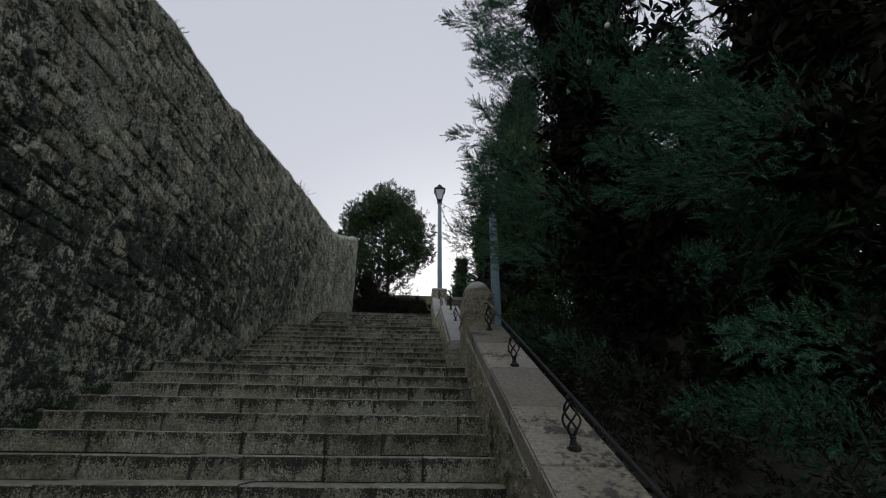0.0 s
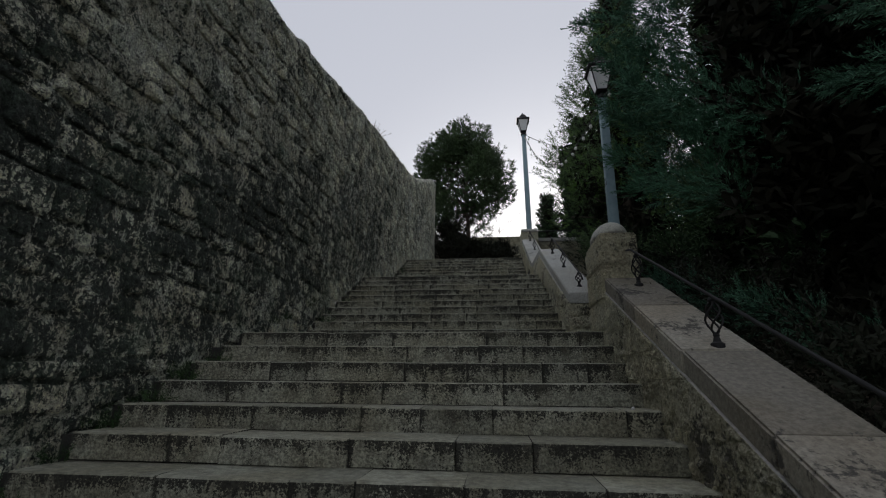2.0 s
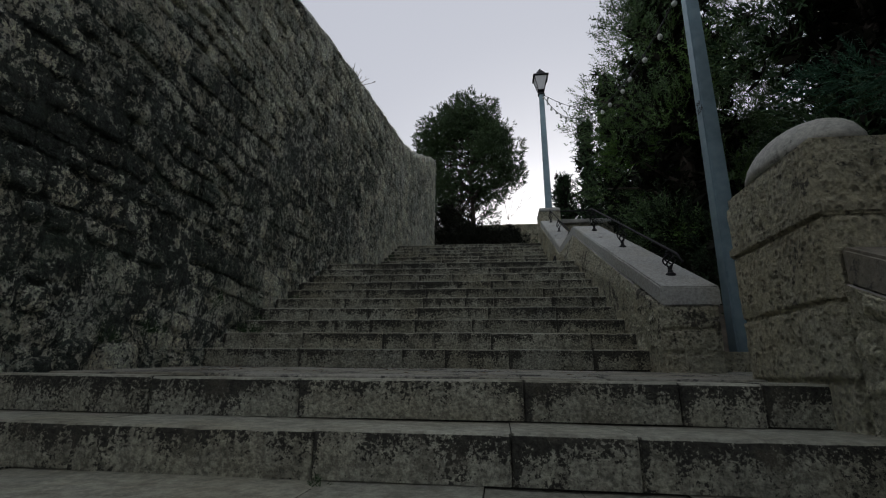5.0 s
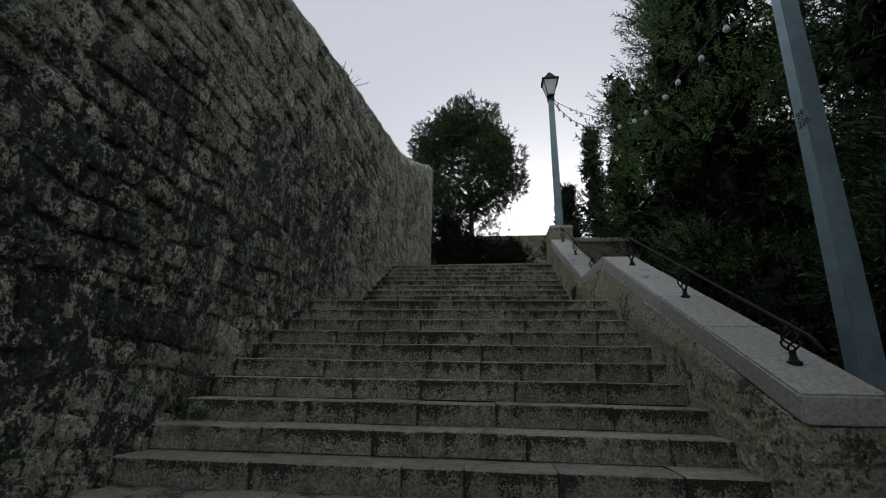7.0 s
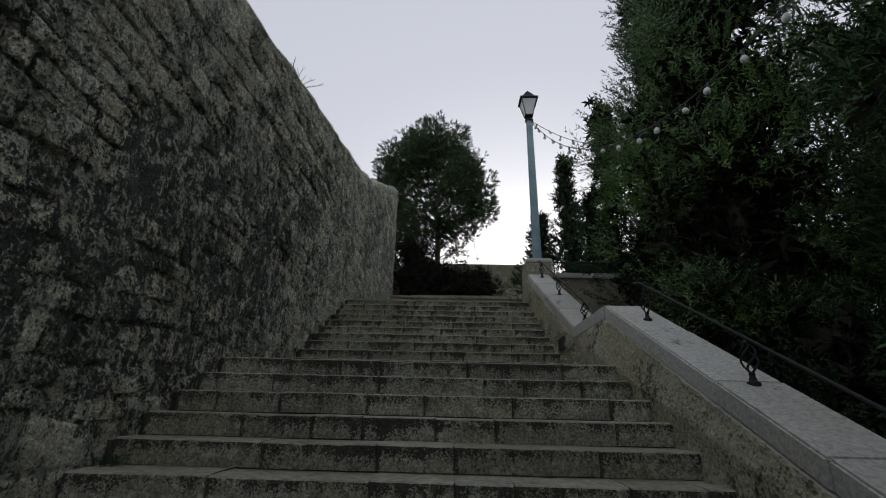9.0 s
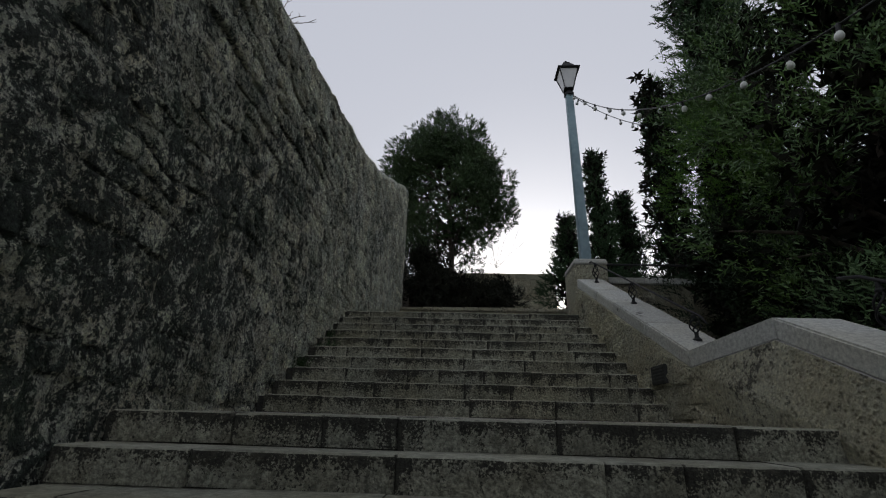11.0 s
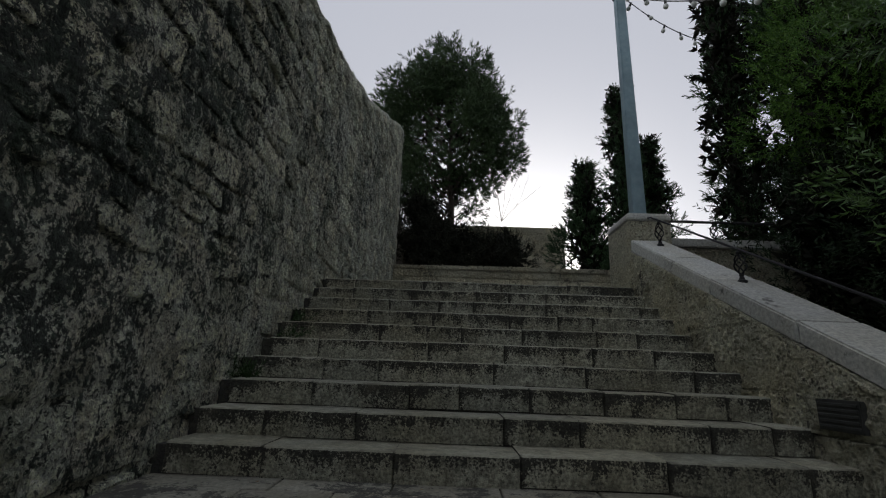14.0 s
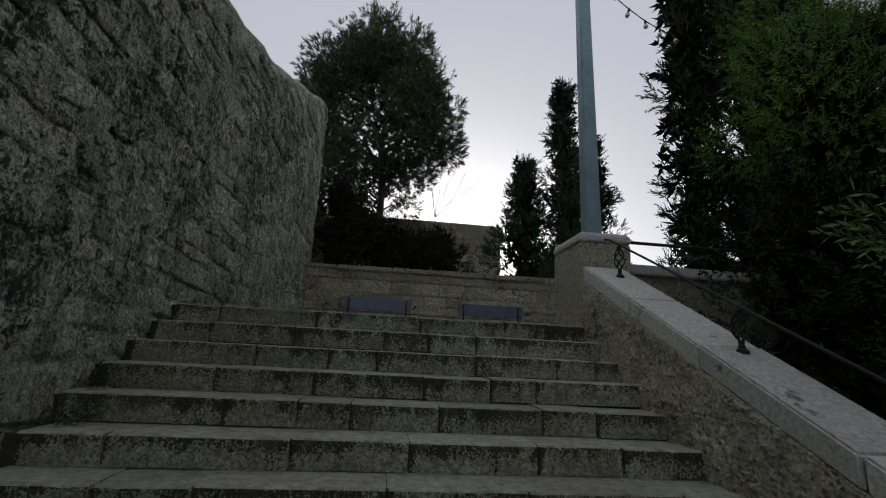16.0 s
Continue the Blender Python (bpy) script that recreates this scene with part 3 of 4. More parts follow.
def ashlar(core, region, x_face, seed, singles=120, course=(0.2, 0.24, 0.28), proud=(0.003, 0.010)):
    """Hammered blocks in level courses over the inner face; region: outline (y, z), convex."""
    rng = random.Random(seed)
    ys, zs = [p[0] for p in region], [p[1] for p in region]
    turn = sum(p[0] * q[1] - q[0] * p[1] for p, q in zip(region, region[1:] + region[:1]))
    reg = region if turn > 0 else region[::-1]
    shapes = []
    z = min(zs)
    while z < max(zs):
        h = rng.choice(course)
        y = min(ys) - rng.uniform(0, 0.4)
        while y < max(ys):
            w = rng.uniform(0.28, 0.62)
            poly = [(y + 0.003, z + 0.003), (y + w - 0.003, z + 0.003), (y + w - 0.003, z + h - 0.003), (y + 0.003, z + h - 0.003)]
            for p, q in zip(reg, reg[1:] + reg[:1]):
                if len(poly) < 3:
                    break
                a, c = q[1] - p[1], -(q[0] - p[0])
                poly = clip(poly, a, c, a * p[0] + c * p[1])
            if len(poly) >= 3 and area(poly) > 0.004:
                v, f = stone_shape(poly, rng, rng.uniform(*proud), 0.008, 0.01, 0.024, 0.035, 5)
                shapes.append((v, f, True))
            y += w
        z += h
    lay(orient(shapes, True), lambda u, v, d: (x_face - d + bend(u), u, v), "ashlar_block", M_ASHLAR, core, singles, "hammered limestone blocks")


def parapet(name, top, floor_drop, label, seed, x_in, x_out, cap=None):
    """A parapet under the crest line top [(y, z), ...]: body, hammered facing, coping slabs."""
    t = 0.15
    body_poly = [(top[0][0] + 0.012, top[0][1] - floor_drop)] + [(top[-1][0] - 0.005, top[-1][1] - floor_drop)]
    body_poly += [(y - (0.005 if i == 0 else -0.0), z - t) for i, (y, z) in enumerate(reversed(top))]
    body_poly[-1] = (top[0][0] + 0.012, top[0][1] - t)
    core = part(name, bent(prism(body_poly, x_in, x_out - 0.03, 0)), M_ASHLAR, None)
    tagged(core, label, "parapet", kind="structure")
    rng = random.Random(seed)
    for i, ((ya, za), (yb, zb)) in enumerate(zip(top, top[1:])):
        low = min(za, zb) - floor_drop
        region = [(ya + 0.02, max(low, za - 1.15)), (yb, max(low, zb - 1.15)), (yb, zb - t - 0.004), (ya + 0.02, za - t - 0.004)]
        ashlar(core, region, x_in + 0.002, seed + i)
        bed = [(ya + 0.02, za - t - 0.008), (yb, zb - t - 0.008), (yb, zb - t + 0.003), (ya + 0.02, za - t + 0.003)]
        part("mortar_bed", bent(prism(bed, x_in + 0.001, x_in + 0.12, 0.004, 1)), M_LIME, core, "pale lime mortar fillet below the coping")
        n = max(1, round((yb - ya) / 0.85))
        cuts = [ya + (yb - ya) * (q + (rng.uniform(-0.12, 0.12) if 0 < q < n else 0)) / n for q in range(n + 1)]
        for a, c in zip(cuts, cuts[1:]):
            f = lambda y: za + (zb - za) * (y - ya) / (yb - ya)
            g = 0.003
            j = rng.uniform(-0.004, 0.004)
            poly = [(a + g, f(a) - t), (c - g, f(c) - t), (c - g, f(c)), (a + g, f(a))]
            part("coping_slab", bent(prism([(y, z + j) for y, z in poly], x_in + 0.012 + rng.uniform(-0.004, 0.004), x_out, 0.012)), cap or M_COPING, core)
    return core


C1 = [(-0.9, -0.97), (5.87, 2.20)]
C2 = [(7.633, 2.38), (11.42, 4.10)]
C2B = [(11.42, 4.10), (12.42, 4.03)]
C3 = [(12.42, 4.03), (15.90, 5.72)]
parapet("parapet_first", C1, 1.2, "sloping limestone parapet with smooth coping slabs beside the first flight", 31, 0.60, 1.06, M_COPING_OLD)
p2 = parapet("parapet_second", C2 + C2B[1:] + C3[1:], 1.3, "sloping limestone parapet with pale coping slabs beside the upper flights", 37, 0.51, 0.95)
# end face of the second parapet, towards the first landing
rng = random.Random(5)
z = 1.72
for h in (0.17, 0.17, 0.155):
    x = 0.50
    for w in ((0.17, 0.26) if h == 0.17 else (0.27, 0.16)):
        poly = [(x + 0.005, z + 0.005), (x + w - 0.005, z + 0.005), (x + w - 0.005, z + h - 0.005), (x + 0.005, z + h - 0.005)]
        v, f = stone_shape(poly, rng, 0.018, 0.02, 0.03, 0.011, 0.045, 4)
        lay([(v, f, True)], lambda u, vv, d: (u, C2[0][0] + 0.012 - d, vv), "ashlar_block", M_ASHLAR, p2, 1, "")
        x += w
    z += h

# domed pillar at the head of the first flight
pillar = part("stone_pillar", box(X_IN, 0.98, 5.90, 6.63, 1.2, 2.69, 0.02), M_ASHLAR, None)
tagged(pillar, "hammered limestone pillar with a smooth domed cap", "pillar")
bm = bmesh.new()
dome = lathe([(0.30 * math.cos(a), 0.20 * math.sin(a)) for a in [math.radians(d) for d in (0, 12, 25, 38, 50, 62, 74, 84)]], 24, bm, (0.785, 6.265, 2.69), 0, (0.64, 1.2))
part("dome", bm, M_COPING, pillar, "smooth domed limestone cap", smooth=True)
part("shoulder", box(X_IN - 0.02, 1.0, 5.88, 6.65, 2.34, 2.40, 0.012), M_ASHLAR, pillar)
rng = random.Random(8)
for axis in (0, 1):
    z = 1.70
    for h in (0.3, 0.34, 0.29):
        if z + h > 2.7:
            h = 2.69 - z
        u = (5.90, 6.63) if axis == 0 else (X_IN, 0.98)
        cut = u[0] + (u[1] - u[0]) * rng.uniform(0.4, 0.6)
        for a, c in ((u[0], cut), (cut, u[1])):
            poly = [(a + 0.006, z + 0.006), (c - 0.006, z + 0.006), (c - 0.006, z + h - 0.006), (a + 0.006, z + h - 0.006)]
            v, f = stone_shape(poly, rng, 0.014, 0.014, 0.02, 0.008, 0.04, 4)
            if axis == 0:
                lay(orient([(v, f, True)], True), lambda p, q, d: (X_IN - d, p, q), "ashlar_block", M_ASHLAR, pillar, 1, "")
            else:
                lay([(v, f, True)], lambda p, q, d: (p, 5.90 - d, q), "ashlar_block", M_ASHLAR, pillar, 1, "")
        z += h

# lamp pedestal at the head of the third flight
pedestal = part("stone_pedestal", box(0.405, 0.95, 15.90, 16.66, 4.9, 5.98, 0.016), M_ASHLAR, None)
tagged(pedestal, "smooth limestone lamp pedestal with a chamfered cap", "pedestal")
bm = bmesh.new()
vs = [[bm.verts.new((0.677 + sx * a, 16.28 + sy * c, zz)) for sx, sy in ((-1, -1), (1, -1), (1, 1), (-1, 1))] for a, c, zz in ((0.278, 0.386, 5.984), (0.281, 0.39, 6.035), (0.255, 0.36, 6.09))]
bm.faces.new(vs[0][::-1])
bm.faces.new(vs[2])
for a, c in zip(vs, vs[1:]):
    for k in range(4):
        bm.faces.new((a[k], a[(k + 1) % 4], c[(k + 1) % 4], c[k]))
bmesh.ops.bevel(bm, geom=list(bm.edges), offset=0.012, segments=2, affect="EDGES")
part("cap", bm, M_COPING, pedestal, "pale chamfered cap")

# small vent plate in the inner face of the upper parapet
vent = part("wall_vent", box(0.376, 0.42, 12.83, 13.14, 3.80, 3.97, 0.004), M_VENT, None)
tagged(vent, "small dark metal vent plate set in the parapet", "vent")
for i in range(5):
    part("louvre", box(0.370, 0.376, 12.845, 13.125, 3.815 + 0.03 * i, 3.833 + 0.03 * i, 0.002, 1), M_VENT, vent)


# ---- railings ----


def basket_bars(h, r=0.0068, wide=0.037):
    bm = bmesh.new()
    for q in range(4):
        pts = []
        for i in range(13):
            s = i / 12
            a = q * math.pi / 2 + s * math.pi * 1.0
            w = 0.012 + wide * math.sin(math.pi * s) ** 0.8
            pts.append((w * math.cos(a), w * math.sin(a), s * h))
        tube(pts, r, 6, bm)
    return bm


def railing(label, x, line, posts, group="iron railings on the parapet"):
    """A black iron handrail along line [(y, z), ...] on basket balusters at (y, foot z, height)."""
    y0, z0 = line[0]
    thing = empty("iron_railing", pose(x, y0, z0), label=label, category="railing", group=group)
    bm = bmesh.new()
    pts = [(0, y - y0, z - z0) for y, z in line]
    tube(pts, 0.0105, 10, bm)
    part("handrail", bm, M_IRON, thing, "round black iron handrail", smooth=True)
    for y, zf, h in posts:
        bm = lathe([(0.04, -0.03), (0.04, 0.01), (0.024, 0.02), (0.016, 0.05), (0.02, 0.06), (0.014, 0.075)], 12)
        post = part("baluster", bm, M_IRON, thing, m=pose(0, y - y0, zf - z0), smooth=False)
        hb = max(0.1, min(0.2, h - 0.11))
        part("basket", basket_bars(hb), M_IRON, post, "twisted iron basket", pose(0, 0, 0.07), True)
        bm = lathe([(0.02, 0), (0.024, 0.012), (0.016, 0.025), (0.012, max(0.03, h - 0.08 - hb))], 10)
        part("collar", bm, M_IRON, post, m=pose(0, 0, 0.07 + hb))


def crest_z(y, line):
    (ya, za), (yb, zb) = line[0], line[-1]
    return za + (zb - za) * (y - ya) / (yb - ya)


for label, crest_line, x, feet, bar in (
        ("first", C1, 0.85, (-0.27, 1.21, 2.69, 4.16, 5.57), [(-0.75, -0.66), (-0.7, -0.62), (5.7, 2.44), (5.86, 2.48)]),
        ("second", C2, 0.74, (8.0, 9.39, 10.85), [(7.72, 2.59), (7.82, 2.685), (10.95, 4.23), (11.1, 4.265)]),
        ("third", C3, 0.66, (12.705, 14.139, 15.6), [(12.5, 4.28), (12.58, 4.36), (15.8, 5.99), (15.92, 6.02)])):
    rail_z = lambda y: crest_z(y, bar[1:3])
    railing("black iron handrail on basket balusters beside the " + label + " flight", x, bar,
            [(y, crest_z(y, crest_line), rail_z(y) - crest_z(y, crest_line)) for y in feet])


# ---- street lamps ----
def street_lamp(at, base_z, pole_top, label, r0=0.105, r1=0.062, lean=0.0):
    thing = empty("street_lamp", pose(at[0], at[1], base_z, 0, lean, 0), label=label, category="street lamp", group="street lamps along the stair")
    hgt = pole_top - base_z
    bm = lathe([(r0, 0), (r0 * 0.99, 0.05), (r1, hgt)], 4, turn=math.pi / 4)
    bmesh.ops.bevel(bm, geom=[e for e in bm.edges if abs(e.verts[0].co.z - e.verts[1].co.z) > 0.2], offset=0.012, segments=2, affect="EDGES")
    part("pole", bm, M_POLE, thing, "tapered grey galvanised steel pole")
    bm = lathe([(r1 + 0.008, 0), (r1 + 0.008, 0.05), (0.035, 0.075), (0.03, 0.11), (0.05, 0.13), (0.052, 0.15)], 12)
    part("collar", bm, M_IRON, thing, m=pose(0, 0, hgt - 0.02))
    lan = hgt + 0.13
    s2 = math.sqrt(2)
    bm = bmesh.new()
    low, high, h = 0.085, 0.185, 0.42
    for sx, sy in ((1, 1), (1, -1), (-1, -1), (-1, 1)):
        tube([(sx * low, sy * low, 0), (sx * high, sy * high, h)], 0.012, 6, bm)
    for w, zz in ((low, 0), (high, h)):
        loop = [(w, w, zz), (w, -w, zz), (-w, -w, zz), (-w, w, zz), (w, w, zz)]
        for a, c in zip(loop, loop[1:]):
            tube([a, c], 0.014, 6, bm)
    frame_ob = part("lantern_frame", bm, M_IRON, thing, "black iron lantern frame", pose(0, 0, lan))
    for k in range(4):
        bm = bmesh.new()
        g = 0.004
        q = [(-low, low - g, 0), (low, low - g, 0), (high, high - g, h), (-high, high - g, h)]
        a = [bm.verts.new(p) for p in q]
        c = [bm.verts.new((p[0] * 0.98, p[1] - 0.006, p[2])) for p in q]
        bm.faces.new(a[::-1])
        bm.faces.new(c)
        for i in range(4):
            bm.faces.new((a[i], a[(i + 1) % 4], c[(i + 1) % 4], c[i]))
        part("pane", bm, M_GLASS, frame_ob, "frosted white pane", pose(0, 0, 0, 0, 0, 90 * k))
    bm = lathe([(high * s2 + 0.05, 0), (high * s2 + 0.055, 0.025), (high * s2 * 0.75, 0.10), (0.12, 0.20), (0.10, 0.21), (0.09, 0.25), (0.03, 0.27), (0.035, 0.30), (0.01, 0.33)], 4, turn=math.pi / 4)
    part("roof", bm, M_IRON, thing, "black pyramid roof with a finial", pose(0, 0, lan + h))
    bm = lathe([(0.12, 0), (0.09, 0.03), (0.03, 0.06)], 4, turn=math.pi / 4)
    part("base_plate", bm, M_IRON, thing, m=pose(0, 0, lan - 0.02))
    return thing


lamp1 = street_lamp((1.43, 8.45), 1.3, 5.95, "grey steel street lamp with a black lantern behind the parapet", 0.125, 0.088)
lamp2 = street_lamp((0.70, 16.28), 6.085, 9.75, "grey steel street lamp with a black lantern on a stone pedestal", 0.125, 0.095, -0.8)


# hand-painted numbers on the lower lamp's pole
for body, dz in (("99", 0.075), ("226", 0.0)):
    curve = bpy.data.curves.new("text", "FONT")
    curve.body, curve.size, curve.extrude = body, 0.085, 0.0008
    text = new("text", curve)
    bpy.context.view_layer.update()
    me = bpy.data.meshes.new_from_object(text.evaluated_get(bpy.context.evaluated_depsgraph_get()))
    bpy.data.objects.remove(text)
    me.materials.clear()
    slant = math.degrees(math.atan2((0.125 - 0.088) * 0.7071, 4.55))
    ob = obj("painted_number", me, M_INK, lamp1, pose(-0.0765, 0.03, 3.0 + dz, 90, 0, -90) @ pose(0, 0, 0, -slant))
    tagged(ob, "black hand-painted number")

# low kerb beyond the end of the second parapet
kerb = part("kerb", box(0.96, 2.1, 7.95, 8.2, 1.5, 1.92, 0.015), M_ASHLAR, None)
tagged(kerb, "low limestone kerb at the landing's edge", "kerb", kind="structure")


# ---- walls at the head of the stair ----
def cross_wall(name, x0, x1, y, z0, z1, thick, label, seed, course=(0.2, 0.25, 0.3), cap=True):
    core = part(name, box(x0, x1, y + 0.01, y + thick, z0, z1, 0), M_ASHLAR, None)
    tagged(core, label, "wall", kind="structure")
    rng = random.Random(seed)
    shapes = []
    z = z0
    while z < z1 - 0.02:
        h = min(rng.choice(course), z1 - z)
        if z1 - z - h < 0.12:
            h = z1 - z
        x = x0
        while x < x1 - 0.02:
            w = rng.uniform(0.25, 0.7)
            if x1 - x - w < 0.15:
                w = x1 - x
            g = 0.006
            poly = [(x + g, z + g), (x + w - g, z + g), (x + w - g, z + h - g), (x + g, z + h - g)]
            v, f = stone_shape(poly, rng, rng.uniform(0.006, 0.03), 0.02, 0.03, 0.014, 0.07, 2)
            shapes.append((v, f, True))
            x += w
        z += h
    lay(shapes, lambda u, v, d: (u, y - d, v), "ashlar_block", M_ASHLAR, core, 90, "coursed limestone blocks")
    if cap:
        x = x0
        while x < x1 - 0.05:
            w = rng.uniform(0.4, 0.8)
            if x1 - x - w < 0.25:
                w = x1 - x
            part("coping_slab", box(x + 0.004, x + w - 0.004, y - 0.05, y + thick + 0.04, z1 + 0.003, z1 + 0.12 + rng.uniform(-0.02, 0.025), 0.02), M_ASHLAR, core)
            x += w
    return core


cross_wall("wall_terrace", -3.4, 3.2, 22.5, 5.0, 6.66, 0.45, "coursed yellowish limestone terrace wall", 41)
cross_wall("wall_upper_terrace", -3.4, 2.62, 28.2, 6.4, 9.72, 0.4, "coursed pale limestone wall behind the shrubs", 43, (0.25, 0.3), False)


# low return wall beside the lamp pedestal, with its own handrail
low = part("wall_return", box(0.925, 5.2, 16.2, 16.55, 4.0, 5.72, 0), M_ASHLAR, None)
tagged(low, "low limestone wall running from the lamp pedestal into the trees", "wall", kind="structure")
for i in range(6):
    part("coping_slab", box(0.953 + 0.7 * i, 1.645 + 0.7 * i, 16.15, 16.6, 5.724, 5.84, 0.014), M_COPING, low)
thing = empty("iron_railing", pose(1.0, 16.37, 5.84), label="black iron handrail on the low return wall", category="railing", group="iron railings on the parapet")
part("handrail", tube([(0, 0, 0.3), (3.6, 0, 0.3)], 0.019, 10), M_IRON, thing, "round black iron handrail", smooth=True)
for bx in (0.75, 2.4):
    post = part("baluster", lathe([(0.05, -0.01), (0.05, 0.012), (0.03, 0.022), (0.02, 0.05), (0.018, 0.075)], 12), M_IRON, thing, m=pose(bx, 0, 0))
    part("basket", basket_bars(0.19), M_IRON, post, "twisted iron basket", pose(0, 0, 0.07), True)
    part("collar", lathe([(0.02, 0), (0.012, 0.05)], 10), M_IRON, post, m=pose(0, 0, 0.25))


# ---- benches ----
def bench(m):
    thing = empty("park_bench", m, label="blue-grey painted wooden bench with metal ends against the wall", category="bench", group="benches on the terrace")
    for i, (y, z) in enumerate(((-0.42, 0.44), (-0.32, 0.45), (-0.22, 0.45))):
        part("seat_slat", box(-0.71, 0.71, y, y + 0.085, z - 0.035, z, 0.006), M_BENCH, thing)
    part("backrest", box(-0.71, 0.71, -0.1, -0.065, 0.56, 0.82, 0.008), M_BENCH, thing, "broad blue-grey back board", pose(0, 0, 0, -6))
    for sx in (-0.6, 0.6):
        bm = tube([(sx, -0.4, 0), (sx, -0.4, 0.42), (sx, -0.1, 0.42), (sx, -0.04, 0.8)], 0.018, 8)
        tube([(sx, -0.08, 0), (sx, -0.1, 0.42)], 0.018, 8, bm)
        part("frame", bm, M_IRON, thing, "black metal frame")
    bm = tube([(0.74, -0.12, 0.62), (0.78, -0.2, 0.68), (0.78, -0.3, 0.64)], 0.012, 6)
    part("armrest", bm, M_IRON, thing)


for bx in (-1.68, 0.75):
    bench(pose(bx, 21.45, TOP_Z - 0.02))


# ---- trees ----
def blade(p, d, side, length, wide):
    """A leaf blade, four points: root, two flanks, tip."""
    p, d, side = np.array(p, float), np.array(d, float), np.array(side, float)
    d, side = d / np.linalg.norm(d), side / np.linalg.norm(side)
    mid = p + d * length * 0.45
    return [p, mid + side * wide, p + d * length, mid - side * wide]


def spray_template(kind, seed):
    """Points of one sprig (n blades of four points), unit long, growing along +z."""
    r = random.Random(seed)
    pts = []
    if kind == "cypress":
        for i in range(11):
            s = 0.06 + 0.86 * i / 10
            bend = 0.12 * s * s
            sg = 1 if i % 2 else -1
            a = math.radians(r.uniform(28, 48))
            ln = (0.46 - 0.26 * s) * r.uniform(0.8, 1.2)
            pts += blade((bend, 0, s), (0.25 * r.uniform(-1, 1), sg * math.sin(a), math.cos(a)), (1, 0.5 * r.uniform(-1, 1), 0.2), ln, 0.034)
            pts += blade((bend, 0, s - 0.04), (sg * math.sin(a) * 0.8, 0.3 * r.uniform(-1, 1), math.cos(a)), (0, 1, 0.2), ln * 0.8, 0.032)
        pts += blade((0, 0, 0), (0.12, 0, 1), (0, 1, 0), 1.05, 0.03)
    elif kind == "cypress_near":
        for i in range(15):
            s = 0.10 + 0.84 * i / 14
            sg = 1 if i % 2 else -1
            a = math.radians(r.uniform(22, 50))
            ln = (0.34 - 0.17 * s) * r.uniform(0.75, 1.25)
            pts += blade((0.16 * s * s, 0, s - 0.05), (0.3 * r.uniform(-1, 1), sg * math.sin(a), math.cos(a)), (1.0 * r.uniform(-1, 1), 0.7, 0.3), ln, 0.036)
        pts += blade((0, 0, 0), (0.15, 0, 1), (0, 1, 0), 1.0, 0.022)
    elif kind == "cypress_far":
        for i in range(10):
            s = 0.05 + 0.85 * i / 9
            a, b = i * 2.4 + r.uniform(-0.4, 0.4), math.radians(r.uniform(20, 45))
            d = (math.sin(b) * math.cos(a), math.sin(b) * math.sin(a), math.cos(b))
            pts += blade((0.1 * s * s, 0, s), d, (-math.sin(a), math.cos(a), r.uniform(-0.5, 0.5)), (0.5 - 0.25 * s) * r.uniform(0.8, 1.2), 0.05)
        pts += blade((0, 0, 0), (0.1, 0, 1), (0, 1, 0), 1.05, 0.03)
    elif kind == "pine":
        for i in range(15):
            a, b = r.uniform(0, 2 * math.pi), math.radians(r.uniform(8, 75))
            d = (math.sin(b) * math.cos(a), math.sin(b) * math.sin(a), math.cos(b))
            s = r.uniform(0, 0.5)
            pts += blade((0, 0, s), d, (-math.sin(a), math.cos(a), 0.1), r.uniform(0.4, 0.62), 0.036)
    elif kind == "olive":
        for i in range(13):
            s = 0.05 + 0.9 * i / 12
            a = i * 2.4 + r.uniform(-0.5, 0.5)
            b = math.radians(r.uniform(30, 65))
            d = (math.sin(b) * math.cos(a), math.sin(b) * math.sin(a), math.cos(b))
            pts += blade((0.1 * s * s, 0, s), d, (-math.sin(a), math.cos(a), r.uniform(-0.5, 0.5)), r.uniform(0.2, 0.32), 0.038)
        pts += blade((0, 0, 0), (0.06, 0, 1), (0, 1, 0), 1.0, 0.012)
    elif kind == "dense":
        for i in range(8):
            a, b = r.uniform(0, 2 * math.pi), math.radians(r.uniform(10, 110))
            d = (math.sin(b) * math.cos(a), math.sin(b) * math.sin(a), math.cos(b))
            pts += blade((0, 0, 0), d, (-math.sin(a), math.cos(a), r.uniform(-0.6, 0.6)), r.uniform(0.5, 0.8), 0.11)
    else:
        for i in range(9):
            a = i * 0.7 + r.uniform(-0.3, 0.3)
            b = math.radians(r.uniform(8, 50))
            pts += blade((0, 0, 0), (math.sin(b) * math.cos(a), math.sin(b) * math.sin(a), math.cos(b)), (-math.sin(a), math.cos(a), 0), r.uniform(0.6, 1.0), 0.03)
    return np.array(pts)


